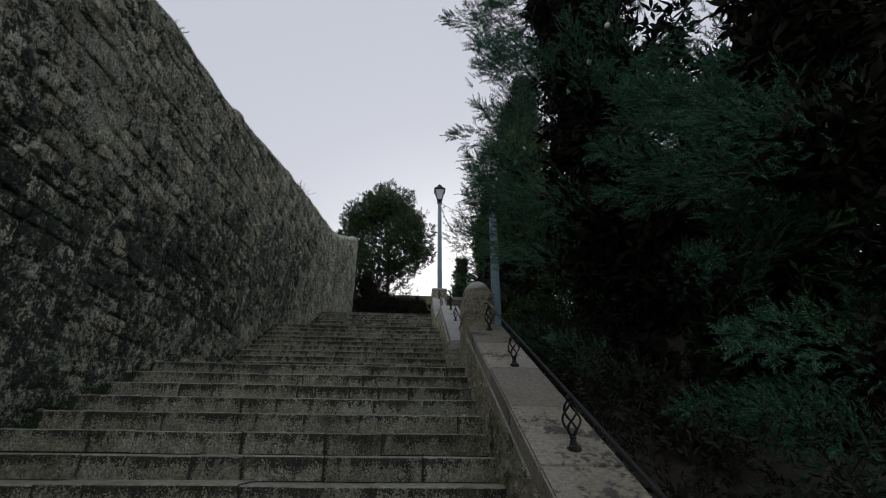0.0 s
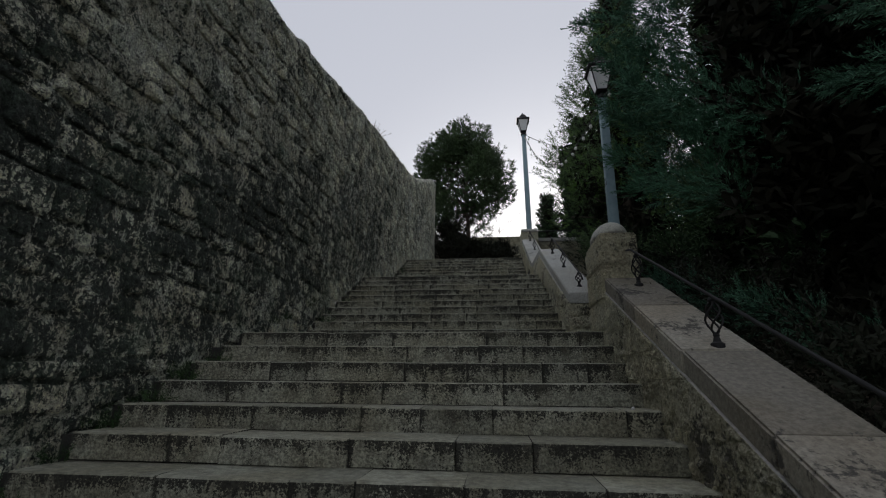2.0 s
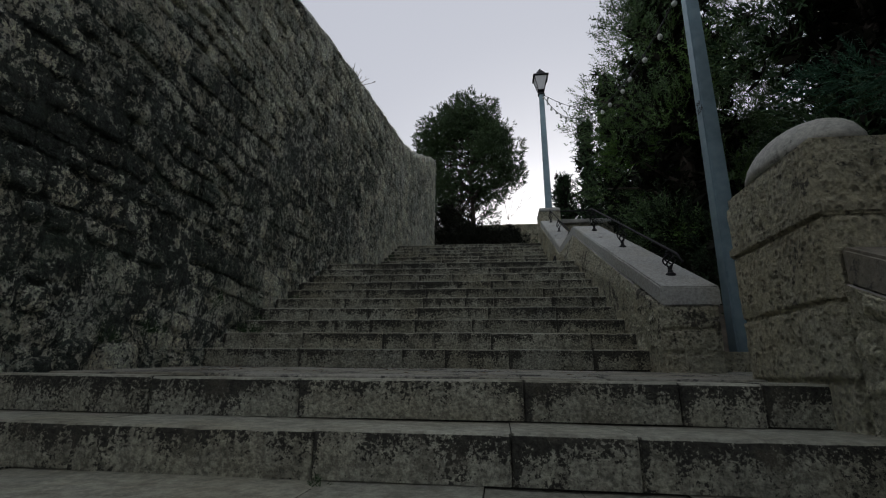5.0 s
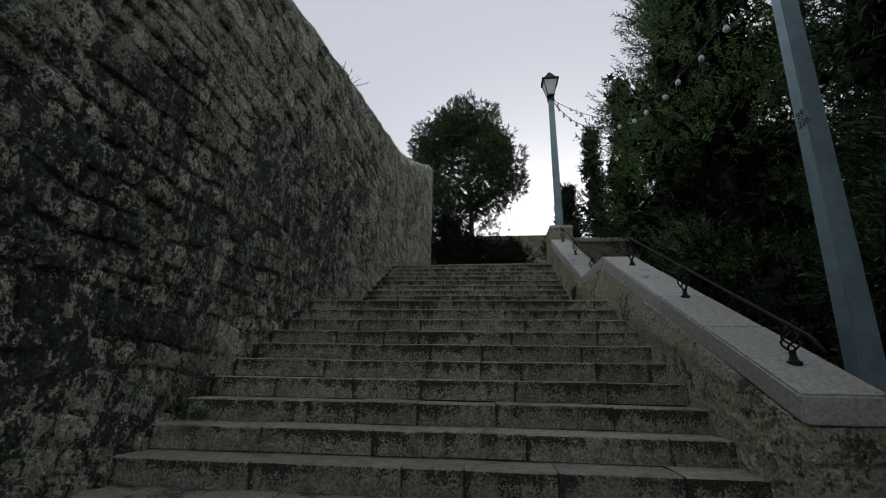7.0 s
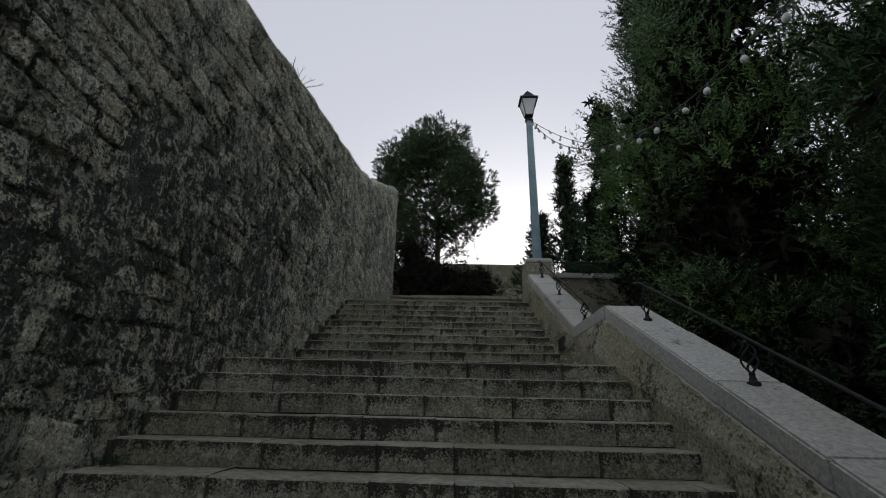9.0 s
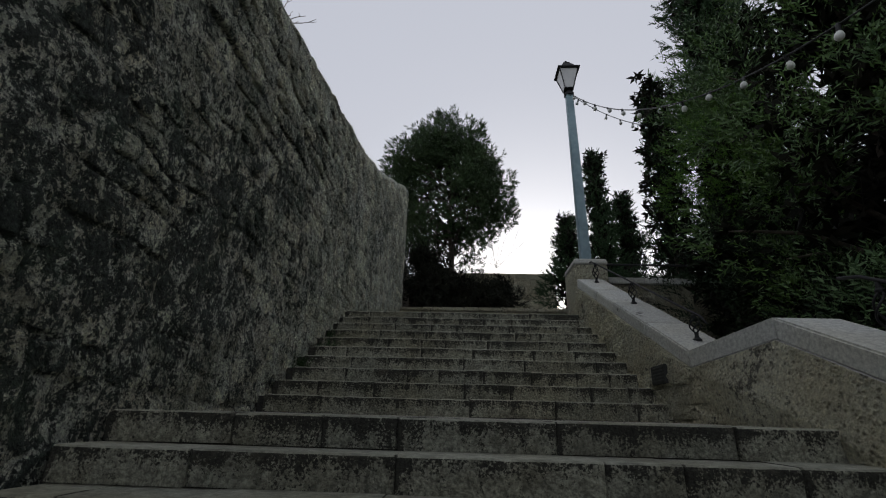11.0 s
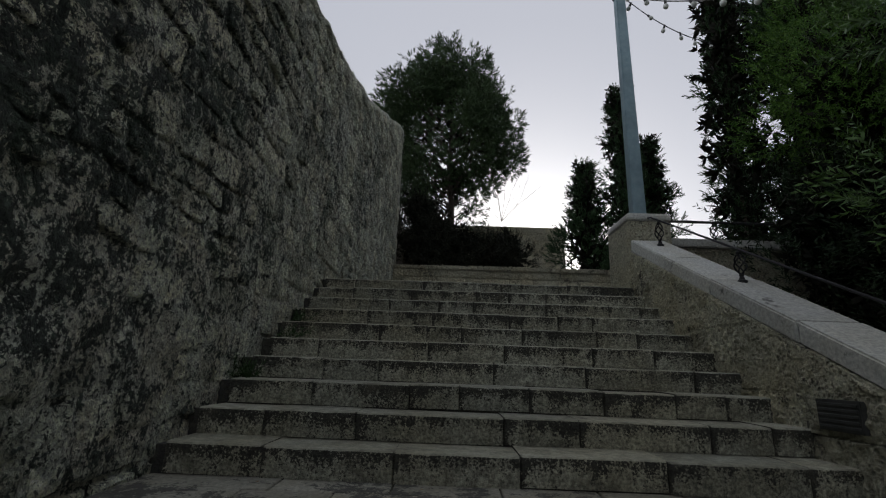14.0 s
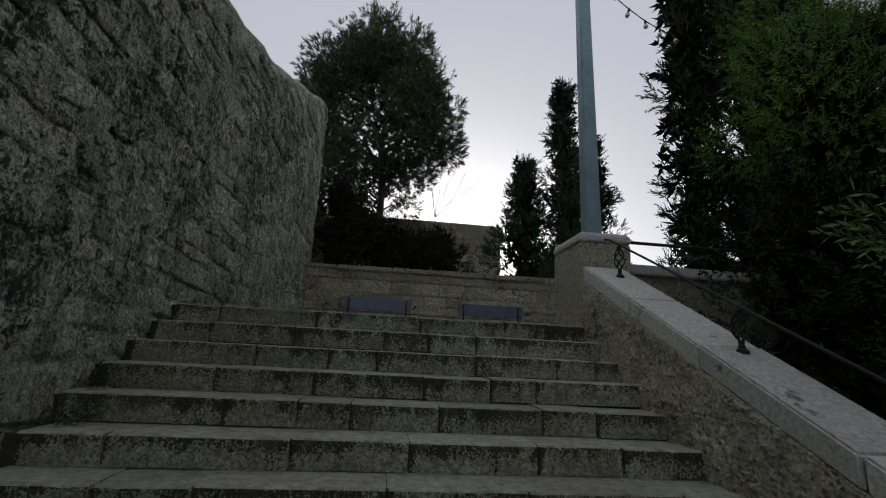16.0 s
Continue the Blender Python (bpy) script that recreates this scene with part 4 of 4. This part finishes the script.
def foliage(name, places, ways, sizes, kind, material, parent, seed, label=""):
    """All the sprigs of one crown in one mesh: the template turned to each way, at each place."""
    r = np.random.RandomState(seed)
    n = len(places)
    temps = [spray_template(kind, seed * 7 + i) for i in range(5)]
    w = ways / np.linalg.norm(ways, axis=1, keepdims=True)
    helper = r.normal(size=(n, 3))
    u = np.cross(w, helper)
    u /= np.linalg.norm(u, axis=1, keepdims=True) + 1e-9
    v = np.cross(w, u)
    pick = r.randint(0, 5, n)
    chunks = []
    for i, t in enumerate(temps):
        k = pick == i
        if k.any():
            s = sizes[k][:, None, None]
            p = places[k][:, None, :] + s * (t[None, :, 0:1] * u[k][:, None, :] + t[None, :, 1:2] * v[k][:, None, :] + t[None, :, 2:3] * w[k][:, None, :])
            chunks.append(p.reshape(-1, 3))
    co = np.concatenate(chunks).astype(np.float32)
    quads = len(co) // 4
    me = bpy.data.meshes.new(name)
    me.vertices.add(len(co))
    me.vertices.foreach_set("co", co.ravel())
    me.loops.add(quads * 4)
    me.loops.foreach_set("vertex_index", np.arange(quads * 4, dtype=np.int32))
    me.polygons.add(quads)
    me.polygons.foreach_set("loop_start", np.arange(0, quads * 4, 4, dtype=np.int32))
    me.update(calc_edges=True)
    me.validate()
    ob = obj(name, me, material, parent)
    return tagged(ob, label, kind="stuff") if not parent else tagged(ob, label)


def tree(name, base, top, trunk_r, clumps, per, size, kind, material, seed, label, spread=0.5, up=0.5, lean=(0, 0), limbs=26, category="tree", core=0.35, inner=900, inner_size=0.45, plume=False):
    """clumps: (centre, radius) in the world. A trunk, limbs to the clumps, and a crown of sprigs round them."""
    r = np.random.RandomState(seed)
    bx, by, bz = base
    thing = empty(name, pose(bx, by, bz), label=label, category=category)
    n = 9
    pts = [(lean[0] * (i / n) ** 1.5 + 0.05 * math.sin(i * 1.7 + seed), lean[1] * (i / n) ** 1.5 + 0.05 * math.cos(i * 1.3 + seed), (top - bz) * i / n - 0.15) for i in range(n + 1)]
    bm = tube(pts, [trunk_r * (1.25 if i == 0 else 1 - 0.88 * i / n) for i in range(n + 1)], 10)
    part("trunk", bm, M_BARK, thing, smooth=True)
    order = list(range(len(clumps)))
    random.Random(seed).shuffle(order)
    for i in order[:limbs]:
        c, cr = clumps[i]
        c = np.array(c) - base
        s = min(0.92, max(0.12, (c[2] - 0.35 * math.hypot(c[0], c[1])) / (top - bz)))
        k = s * n
        a = np.array(pts[int(k)]) + (np.array(pts[min(n, int(k) + 1)]) - np.array(pts[int(k)])) * (k - int(k))
        mid = (a + c) / 2 + np.array((0, 0, 0.12 * np.linalg.norm(c - a)))
        mid += r.normal(size=3) * 0.06 * np.linalg.norm(c - a)
        rr = trunk_r * 0.26 * (1 - 0.6 * s)
        bm = tube([a, (a + mid) / 2 + r.normal(size=3) * 0.03, mid, (mid + c) / 2 + r.normal(size=3) * 0.05, c], [rr, rr * 0.8, rr * 0.6, rr * 0.4, rr * 0.2], 6)
        part("limb", bm, M_BARK, thing, smooth=True)
    P, W, S = [], [], []
    axis = np.array((bx, by, 0.0))
    for c, cr in clumps:
        c = np.array(c)
        m = max(4, int(per * cr * cr))
        d = r.normal(size=(m, 3))
        d /= np.linalg.norm(d, axis=1, keepdims=True)
        rad = cr * r.uniform(core, 1.0, m) ** 0.5
        p = c + d * rad[:, None] * np.array((1, 1, 0.85))
        out = c - axis
        out[2] = 0
        out /= np.linalg.norm(out) + 1e-6
        way = d * 0.8 + out * spread + np.array((0, 0, up)) + r.normal(size=(m, 3)) * 0.25
        if plume:
            # a tapered plume that reaches out and nods at its tip
            lead = out + np.array((0, 0, 0.35)) + r.normal(size=3) * 0.35
            lead /= np.linalg.norm(lead)
            s = r.uniform(0, 1, m) ** 0.8
            side = d - np.outer(d @ lead, lead)
            p = c + lead * ((s - 0.45) * 2.1 * cr)[:, None] + side * (cr * 0.62 * (1.03 - s) ** 0.7 * r.uniform(0.35, 1, m))[:, None] - np.array((0, 0, 1)) * (0.25 * cr * s * s)[:, None]
            way = lead + side * 0.75 + r.normal(size=(m, 3)) * 0.2
        P.append(p)
        W.append(way)
        S.append(size * r.uniform(0.65, 1.3, m))
    P, W, S = np.concatenate(P) - np.array(base), np.concatenate(W), np.concatenate(S)
    foliage("crown", P, W, S, kind, material, thing, seed)
    # inner blades painted near black, so gaps between clumps look deep in shade
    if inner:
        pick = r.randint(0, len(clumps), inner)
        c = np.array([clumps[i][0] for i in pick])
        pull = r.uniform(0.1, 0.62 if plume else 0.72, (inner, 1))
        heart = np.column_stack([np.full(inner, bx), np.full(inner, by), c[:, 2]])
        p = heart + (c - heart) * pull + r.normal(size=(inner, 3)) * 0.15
        foliage("inner_crown", p - np.array(base), r.normal(size=(inner, 3)) + (0, 0, 0.4), inner_size * r.uniform(0.7, 1.2, inner), "dense", M_INNER_SHADE, thing, seed + 50, "near-black inner leaves, the crown's inner shade put into their colour")
    return thing


def column(cx, cy, z0, z1, radius, count, seed, taper=1.4, belly=0.35, lump=(0.35, 0.75), squash=1.0, hollow=0.55):
    """Clumps that fill a tall crown, wide at the belly, with an uneven outline."""
    r = random.Random(seed)
    out = []
    for i in range(count):
        s = (i + r.random()) / count
        s = s ** 0.85
        w = (s / belly) ** 0.55 if s < belly else ((1 - s) / (1 - belly)) ** (1 / taper)
        w = max(w, 0.05) * radius * (0.82 + 0.36 * r.random())
        a = r.uniform(0, 2 * math.pi)
        q = w * r.uniform(hollow, 1.0) ** 0.7
        out.append(((cx + q * math.cos(a), cy + squash * q * math.sin(a), z0 + (z1 - z0) * s), r.uniform(*lump) * (0.6 + 0.4 * w / radius)))
    return out


def dome_crown(cx, cy, cz, rx, rz, count, seed, lump=(0.5, 0.9)):
    """Clumps over a broad round crown, dense on top, open beneath."""
    r = random.Random(seed)
    out = []
    for i in range(count):
        a = r.uniform(0, 2 * math.pi)
        v = 1 - 1.85 * r.random() ** 1.2
        h = math.sqrt(max(0.0, 1 - v * v))
        k = r.uniform(0.55, 1.0) if v > -0.2 else r.uniform(0.5, 0.95)
        out.append(((cx + rx * h * k * math.cos(a), cy + rx * h * k * math.sin(a), cz + rz * v * k), r.uniform(*lump)))
    return out


# near cypresses beyond the first parapet
cl = [c for c in column(3.0, 5.4, 0.4, 10.5, 2.1, 84, 1, 1.6, 0.4, (0.5, 0.85), hollow=0.85) if c[0][0] - c[1] > 0.29 * (c[0][1] - 1.45) - 0.36] + [((x + k * 0.24, y + k * 0.15, z + k * 0.35), q) for k in (0, 1, 2) for (x, y, z), q in [((0.75, 4.75, 4.3), 0.40), ((0.9, 4.9, 3.6), 0.45), ((1.1, 4.6, 5.0), 0.5), ((1.2, 5.2, 5.8), 0.5), ((1.4, 4.9, 2.9), 0.45), ((0.8, 4.8, 5.6), 0.42), ((0.75, 4.9, 6.4), 0.45), ((1.0, 5.1, 7.2), 0.5), ((0.95, 4.7, 6.9), 0.45), ((1.3, 5.0, 7.9), 0.5)]]
cl = [c for c in cl if c[0][0] < 3.8 and c[0][2] > 0.9]
cl += [((0.92, 4.9, 3.35), 0.4), ((1.0, 5.0, 3.0), 0.42), ((0.95, 5.1, 3.6), 0.4), ((1.05, 4.8, 2.7), 0.38), ((1.1, 5.2, 3.3), 0.42), ((0.98, 5.0, 4.0), 0.42)]
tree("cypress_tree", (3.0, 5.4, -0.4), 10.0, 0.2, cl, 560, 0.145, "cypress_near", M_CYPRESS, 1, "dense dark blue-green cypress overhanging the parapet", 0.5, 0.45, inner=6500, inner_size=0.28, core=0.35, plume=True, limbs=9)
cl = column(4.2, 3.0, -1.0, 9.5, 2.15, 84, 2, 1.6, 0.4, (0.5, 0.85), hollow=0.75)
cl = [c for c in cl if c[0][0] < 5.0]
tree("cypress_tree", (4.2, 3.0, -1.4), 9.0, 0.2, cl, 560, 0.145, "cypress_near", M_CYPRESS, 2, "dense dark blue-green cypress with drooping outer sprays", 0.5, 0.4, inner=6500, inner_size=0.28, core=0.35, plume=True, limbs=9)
# conifers along the second flight
cl = column(4.8, 10.2, 1.2, 12.5, 2.0, 110, 3, 1.5, 0.3, (0.4, 0.7), hollow=0.45)
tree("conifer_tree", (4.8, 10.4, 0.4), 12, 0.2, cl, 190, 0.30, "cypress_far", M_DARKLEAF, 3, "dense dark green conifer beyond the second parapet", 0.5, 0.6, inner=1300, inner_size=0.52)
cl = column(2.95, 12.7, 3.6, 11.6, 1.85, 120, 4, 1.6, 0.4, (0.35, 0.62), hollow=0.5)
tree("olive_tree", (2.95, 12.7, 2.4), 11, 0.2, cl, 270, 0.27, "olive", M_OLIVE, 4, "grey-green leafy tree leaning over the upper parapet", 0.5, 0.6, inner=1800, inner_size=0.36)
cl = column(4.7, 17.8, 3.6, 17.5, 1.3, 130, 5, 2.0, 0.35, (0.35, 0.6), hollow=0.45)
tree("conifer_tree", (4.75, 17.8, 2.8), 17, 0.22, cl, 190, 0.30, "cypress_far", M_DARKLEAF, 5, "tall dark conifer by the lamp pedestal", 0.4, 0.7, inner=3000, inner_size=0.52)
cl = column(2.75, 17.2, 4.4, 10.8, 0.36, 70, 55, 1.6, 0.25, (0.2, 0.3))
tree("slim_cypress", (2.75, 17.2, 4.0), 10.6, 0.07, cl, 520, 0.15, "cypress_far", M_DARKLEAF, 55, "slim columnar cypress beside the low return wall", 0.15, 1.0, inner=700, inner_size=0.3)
# green shrubs that fill the bank below the pedestal;
# the two highest in fresh green, the lower ones coloured as if in shade
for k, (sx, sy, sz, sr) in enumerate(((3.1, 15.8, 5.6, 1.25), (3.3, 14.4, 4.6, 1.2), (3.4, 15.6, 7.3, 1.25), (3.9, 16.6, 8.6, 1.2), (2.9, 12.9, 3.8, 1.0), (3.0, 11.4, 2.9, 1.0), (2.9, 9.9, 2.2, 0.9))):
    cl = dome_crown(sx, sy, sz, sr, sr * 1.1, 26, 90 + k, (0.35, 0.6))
    tree("green_shrub", (sx, sy, ground_z(sx, sy)), sz + sr * 0.7, 0.05, cl, 420 if k in (2, 3) else 150, 0.18 if k in (2, 3) else 0.25, "olive", M_BRIGHT if k in (2, 3) else M_BANK_SHADE, 90 + k, "leafy green shrub on the bank beside the parapet", 0.5, 0.5, limbs=10, category="shrub", inner=700, inner_size=0.3)
# darker trees further back from the stair
for k, (tx, ty, tz, th) in enumerate(((6.7, 7.6, -0.9, 8.5), (8.4, 4.6, -1.6, 13.0), (8.8, 10.0, 0.0, 10.5), (8.8, 15.5, 2.0, 11.5), (8.6, 20.5, 3.4, 10.5))):
    cl = column(tx, ty, tz + 0.3, th, 2.6, 70, 60 + k, 1.6, 0.3, (0.7, 1.1), hollow=0.4)
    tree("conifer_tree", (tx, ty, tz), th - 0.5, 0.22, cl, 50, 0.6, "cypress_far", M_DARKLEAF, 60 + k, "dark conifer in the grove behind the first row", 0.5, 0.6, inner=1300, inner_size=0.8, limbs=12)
# low undergrowth below the near cypresses, the shade there put into its leaf colour
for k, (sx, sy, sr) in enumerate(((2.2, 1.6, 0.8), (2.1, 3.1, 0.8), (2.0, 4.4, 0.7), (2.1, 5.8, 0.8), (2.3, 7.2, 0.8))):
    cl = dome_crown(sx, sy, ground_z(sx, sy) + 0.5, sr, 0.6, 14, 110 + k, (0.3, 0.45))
    tree("undergrowth_bush", (sx, sy, ground_z(sx, sy)), ground_z(sx, sy) + 0.9, 0.03, cl, 170, 0.24, "olive", M_SHRUB, 110 + k, "low bush below the cypresses, leaf colour darkened for the shade there", 0.4, 0.5, limbs=8, category="shrub", inner=0)
# slim cypresses behind the pedestal
for sx, sy, z0, z1, sr, n, seed, words in (
        (3.28, 23.6, 5.4, 12.8, 0.72, 130, 6, "tall dark pointed cypress behind the terrace wall"),
        (2.25, 23.9, 5.4, 10.4, 1.05, 110, 7, "short dark ragged cypress beside the taller one"),
        (4.3, 24.0, 5.2, 11.3, 0.85, 110, 9, "dark cypress with a nodding branch")):
    cl = column(sx, sy, z0, z1, sr, n, seed, 0.95, 0.3, (0.16, 0.42), hollow=0.25)
    if seed == 9:
        cl += [((4.45 + 0.11 * q, 24.0, 9.3 + 0.09 * q), 0.16) for q in range(6)] + [((5.05, 24.0, 9.55), 0.13)]
    tree("slim_cypress", (sx, sy, 4.6), z1 - 0.1, 0.09, cl, 330, 0.27, "cypress_far", M_DARKLEAF, seed, words, 0.5, 0.75, inner=900, inner_size=0.3, limbs=14)
# round pine above the terrace
cl = dome_crown(-2.2, 26.0, 12.25, 2.75, 3.75, 300, 8, (0.3, 0.62))
tree("pine_tree", (-1.9, 26.0, 6.4), 14.6, 0.18, cl, 165, 0.31, "pine", M_PINE, 8, "round-crowned pine above the terrace wall", 0.4, 0.5, (-0.2, 0), 130, inner=500, inner_size=0.3)
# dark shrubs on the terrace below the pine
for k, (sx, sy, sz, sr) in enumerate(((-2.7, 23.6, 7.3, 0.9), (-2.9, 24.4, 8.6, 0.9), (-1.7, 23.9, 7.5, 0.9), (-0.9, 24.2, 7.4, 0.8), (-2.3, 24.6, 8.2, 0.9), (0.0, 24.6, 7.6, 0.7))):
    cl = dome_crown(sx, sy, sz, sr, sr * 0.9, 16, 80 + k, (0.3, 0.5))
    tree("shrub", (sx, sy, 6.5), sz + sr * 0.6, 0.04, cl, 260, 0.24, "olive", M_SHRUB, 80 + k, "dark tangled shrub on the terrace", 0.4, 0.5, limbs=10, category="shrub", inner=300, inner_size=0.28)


# ---- strings of bulbs ----
def bulb_string(a, c, sag, count, label, seed, drop=0.07):
    """A black cable from a to c, with small bulbs hanging from it."""
    r = random.Random(seed)
    a, c = Vector(a), Vector(c)
    thing = empty("string_light", Matrix.Translation(a), label=label, category="string light", group="strings of bulbs")
    f = lambda s: (c - a) * s + Vector((0, 0, -4 * sag * s * (1 - s)))
    part("cable", tube([f(i / 40) for i in range(41)], 0.008, 6), M_WIRE, thing, smooth=True)
    for i in range(count):
        p = f((i + 0.6) / count)
        tilt = (r.uniform(-25, 25), r.uniform(-25, 25))
        bm = lathe([(0.014, 0.01), (0.017, -0.005), (0.017, -0.045), (0.012, -0.05)], 8)
        sock = part("socket", bm, M_WIRE, thing, m=Matrix.Translation(p) @ pose(0, 0, 0, *tilt))
        bm = lathe([(0.012, -0.045), (0.026, -0.062), (0.033, -0.085), (0.029, -0.105), (0.013, -0.12)], 10)
        part("bulb", bm, M_BULB, sock, "milky glass bulb", smooth=True)


bulb_string((1.43, 8.45, 6.0), (0.66, 16.25, 9.78), 1.25, 17, "black cable with milky bulbs between the two street lamps", 1)
bulb_string((0.66, 16.25, 9.76), (2.9, 17.3, 9.75), 0.22, 7, "black cable with milky bulbs from the lamp into the trees", 2)
bulb_string((1.43, 8.45, 5.98), (2.4, 1.4, 5.6), 0.5, 13, "black cable with milky bulbs running through the cypresses", 3)


# ---- weeds in the joints ----
def weed(at, size, seed, label="green weed tuft growing from a joint", kind="tuft"):
    r = np.random.RandomState(seed)
    n = max(5, int(34 * size / 0.2))
    thing = empty("weed", pose(*at), label=label, category="plant", group="weeds in the stair joints")
    p = r.normal(size=(n, 3)) * np.array((0.3, 0.3, 0.12)) * size
    p[:, 2] = np.abs(p[:, 2]) - 0.01
    foliage("leaves", p, r.normal(size=(n, 3)) * 0.6 + (0.25, -0.2, 0.8), size * r.uniform(0.3, 0.7, n), kind, M_WEED, thing, seed)


r5 = random.Random(77)
for f, ks in ((F1, (2, 3, 4, 5, 6, 7)), (F2, (8, 7, 5)), (F3, (7, 5, 4))):
    for k in ks:
        weed((X_WALL + r5.uniform(0.06, 0.2), f["y"] - k * f["run"] + f["run"] * 0.75, f["z"] - k * f["rise"]), r5.uniform(0.13, 0.24), r5.randint(1, 9999), kind="olive")
weed((-1.3, 5.62, 1.345), 0.07, 5, "tiny dark weed on a tread")
for y, z in ((7.3, 2.0), (8.1, 2.35), (6.9, 1.9)):
    weed((X_WALL + 0.03, y, z), 0.15, int(y * 100), "small weed rooted in the rubble wall", "olive")


# ---- bare twigs on the wall's crest ----
def bare_shrub(at, h, seed, label="small leafless shrub on the wall's crest"):
    r = random.Random(seed)
    thing = empty("bare_shrub", pose(*at), label=label, category="shrub")
    for i in range(9):
        a, b = r.uniform(0, 6.28), r.uniform(0.15, 0.9)
        d = Vector((math.sin(b) * math.cos(a), math.sin(b) * math.sin(a), math.cos(b)))
        p = [Vector((0, 0, -0.05))]
        for q in range(5):
            d = (d + Vector((r.uniform(-0.25, 0.25), r.uniform(-0.25, 0.25), r.uniform(-0.1, 0.2)))).normalized()
            p.append(p[-1] + d * h * 0.2)
        bm = tube(p, [0.008, 0.007, 0.006, 0.005, 0.004, 0.003], 5)
        for q in (2, 3, 4):
            e = (d + Vector((r.uniform(-0.9, 0.9), r.uniform(-0.9, 0.9), 0.2))).normalized()
            tube([p[q], p[q] + e * h * 0.12, p[q] + e * h * 0.22 + Vector((0, 0, 0.02))], [0.004, 0.003, 0.002], 4, bm)
        part("twig", bm, M_TWIG, thing)


bare_shrub((X_WALL - 0.3, 12.5, wall_top(12.5) + 0.1), 0.5, 3)
bare_shrub((X_WALL - 0.3, 5.1, wall_top(5.1) + 0.1), 0.3, 4)
bare_shrub((-0.2, 25.2, 9.0), 1.8, 6, "leafless reddish shrub beside the pine")


# ---- small litter ----
bm = bmesh.new()
bmesh.ops.create_icosphere(bm, subdivisions=2, radius=0.014)
for v in bm.verts:
    v.co *= 0.7 + 0.6 * abs(noise.noise(v.co * 60))
paper = part("paper_scrap", bm, M_PAPER, None, m=pose(0.44, 4.62, 1.01))
tagged(paper, "crumpled white scrap of paper on a step", "litter")
r6 = random.Random(31)
lv, lf = [], []
for i in range(90):
    which = r6.choice((0, 1, 2))
    x, y = (r6.uniform(-3.3, 0.5), r6.uniform(6.6, 7.95)) if which < 2 else (r6.uniform(-3.3, 0.4), r6.uniform(11.5, 12.85))
    z = (1.70 + 0.068 * (y - 6.5) / 1.52 if which < 2 else 3.43 + 0.027 * (y - 11.4) / 1.55) + 0.008
    a, s = r6.uniform(0, 6.28), r6.uniform(0.012, 0.035)
    u, w = Vector((math.cos(a), math.sin(a), 0)), Vector((-math.sin(a), math.cos(a), 0))
    c = Vector((x, y, z))
    o = len(lv)
    lv += [tuple(c - u * s), tuple(c + w * s * 0.45 + Vector((0, 0, 0.006))), tuple(c + u * s + Vector((0, 0, 0.004))), tuple(c - w * s * 0.45 + Vector((0, 0, 0.006)))]
    lf.append((o, o + 1, o + 2, o + 3))
leaves = obj("fallen_leaves", mesh_from("fallen_leaves", lv, lf), M_DRY)
tagged(leaves, "scattered dry brown leaves on the landings", "leaves", kind="stuff")
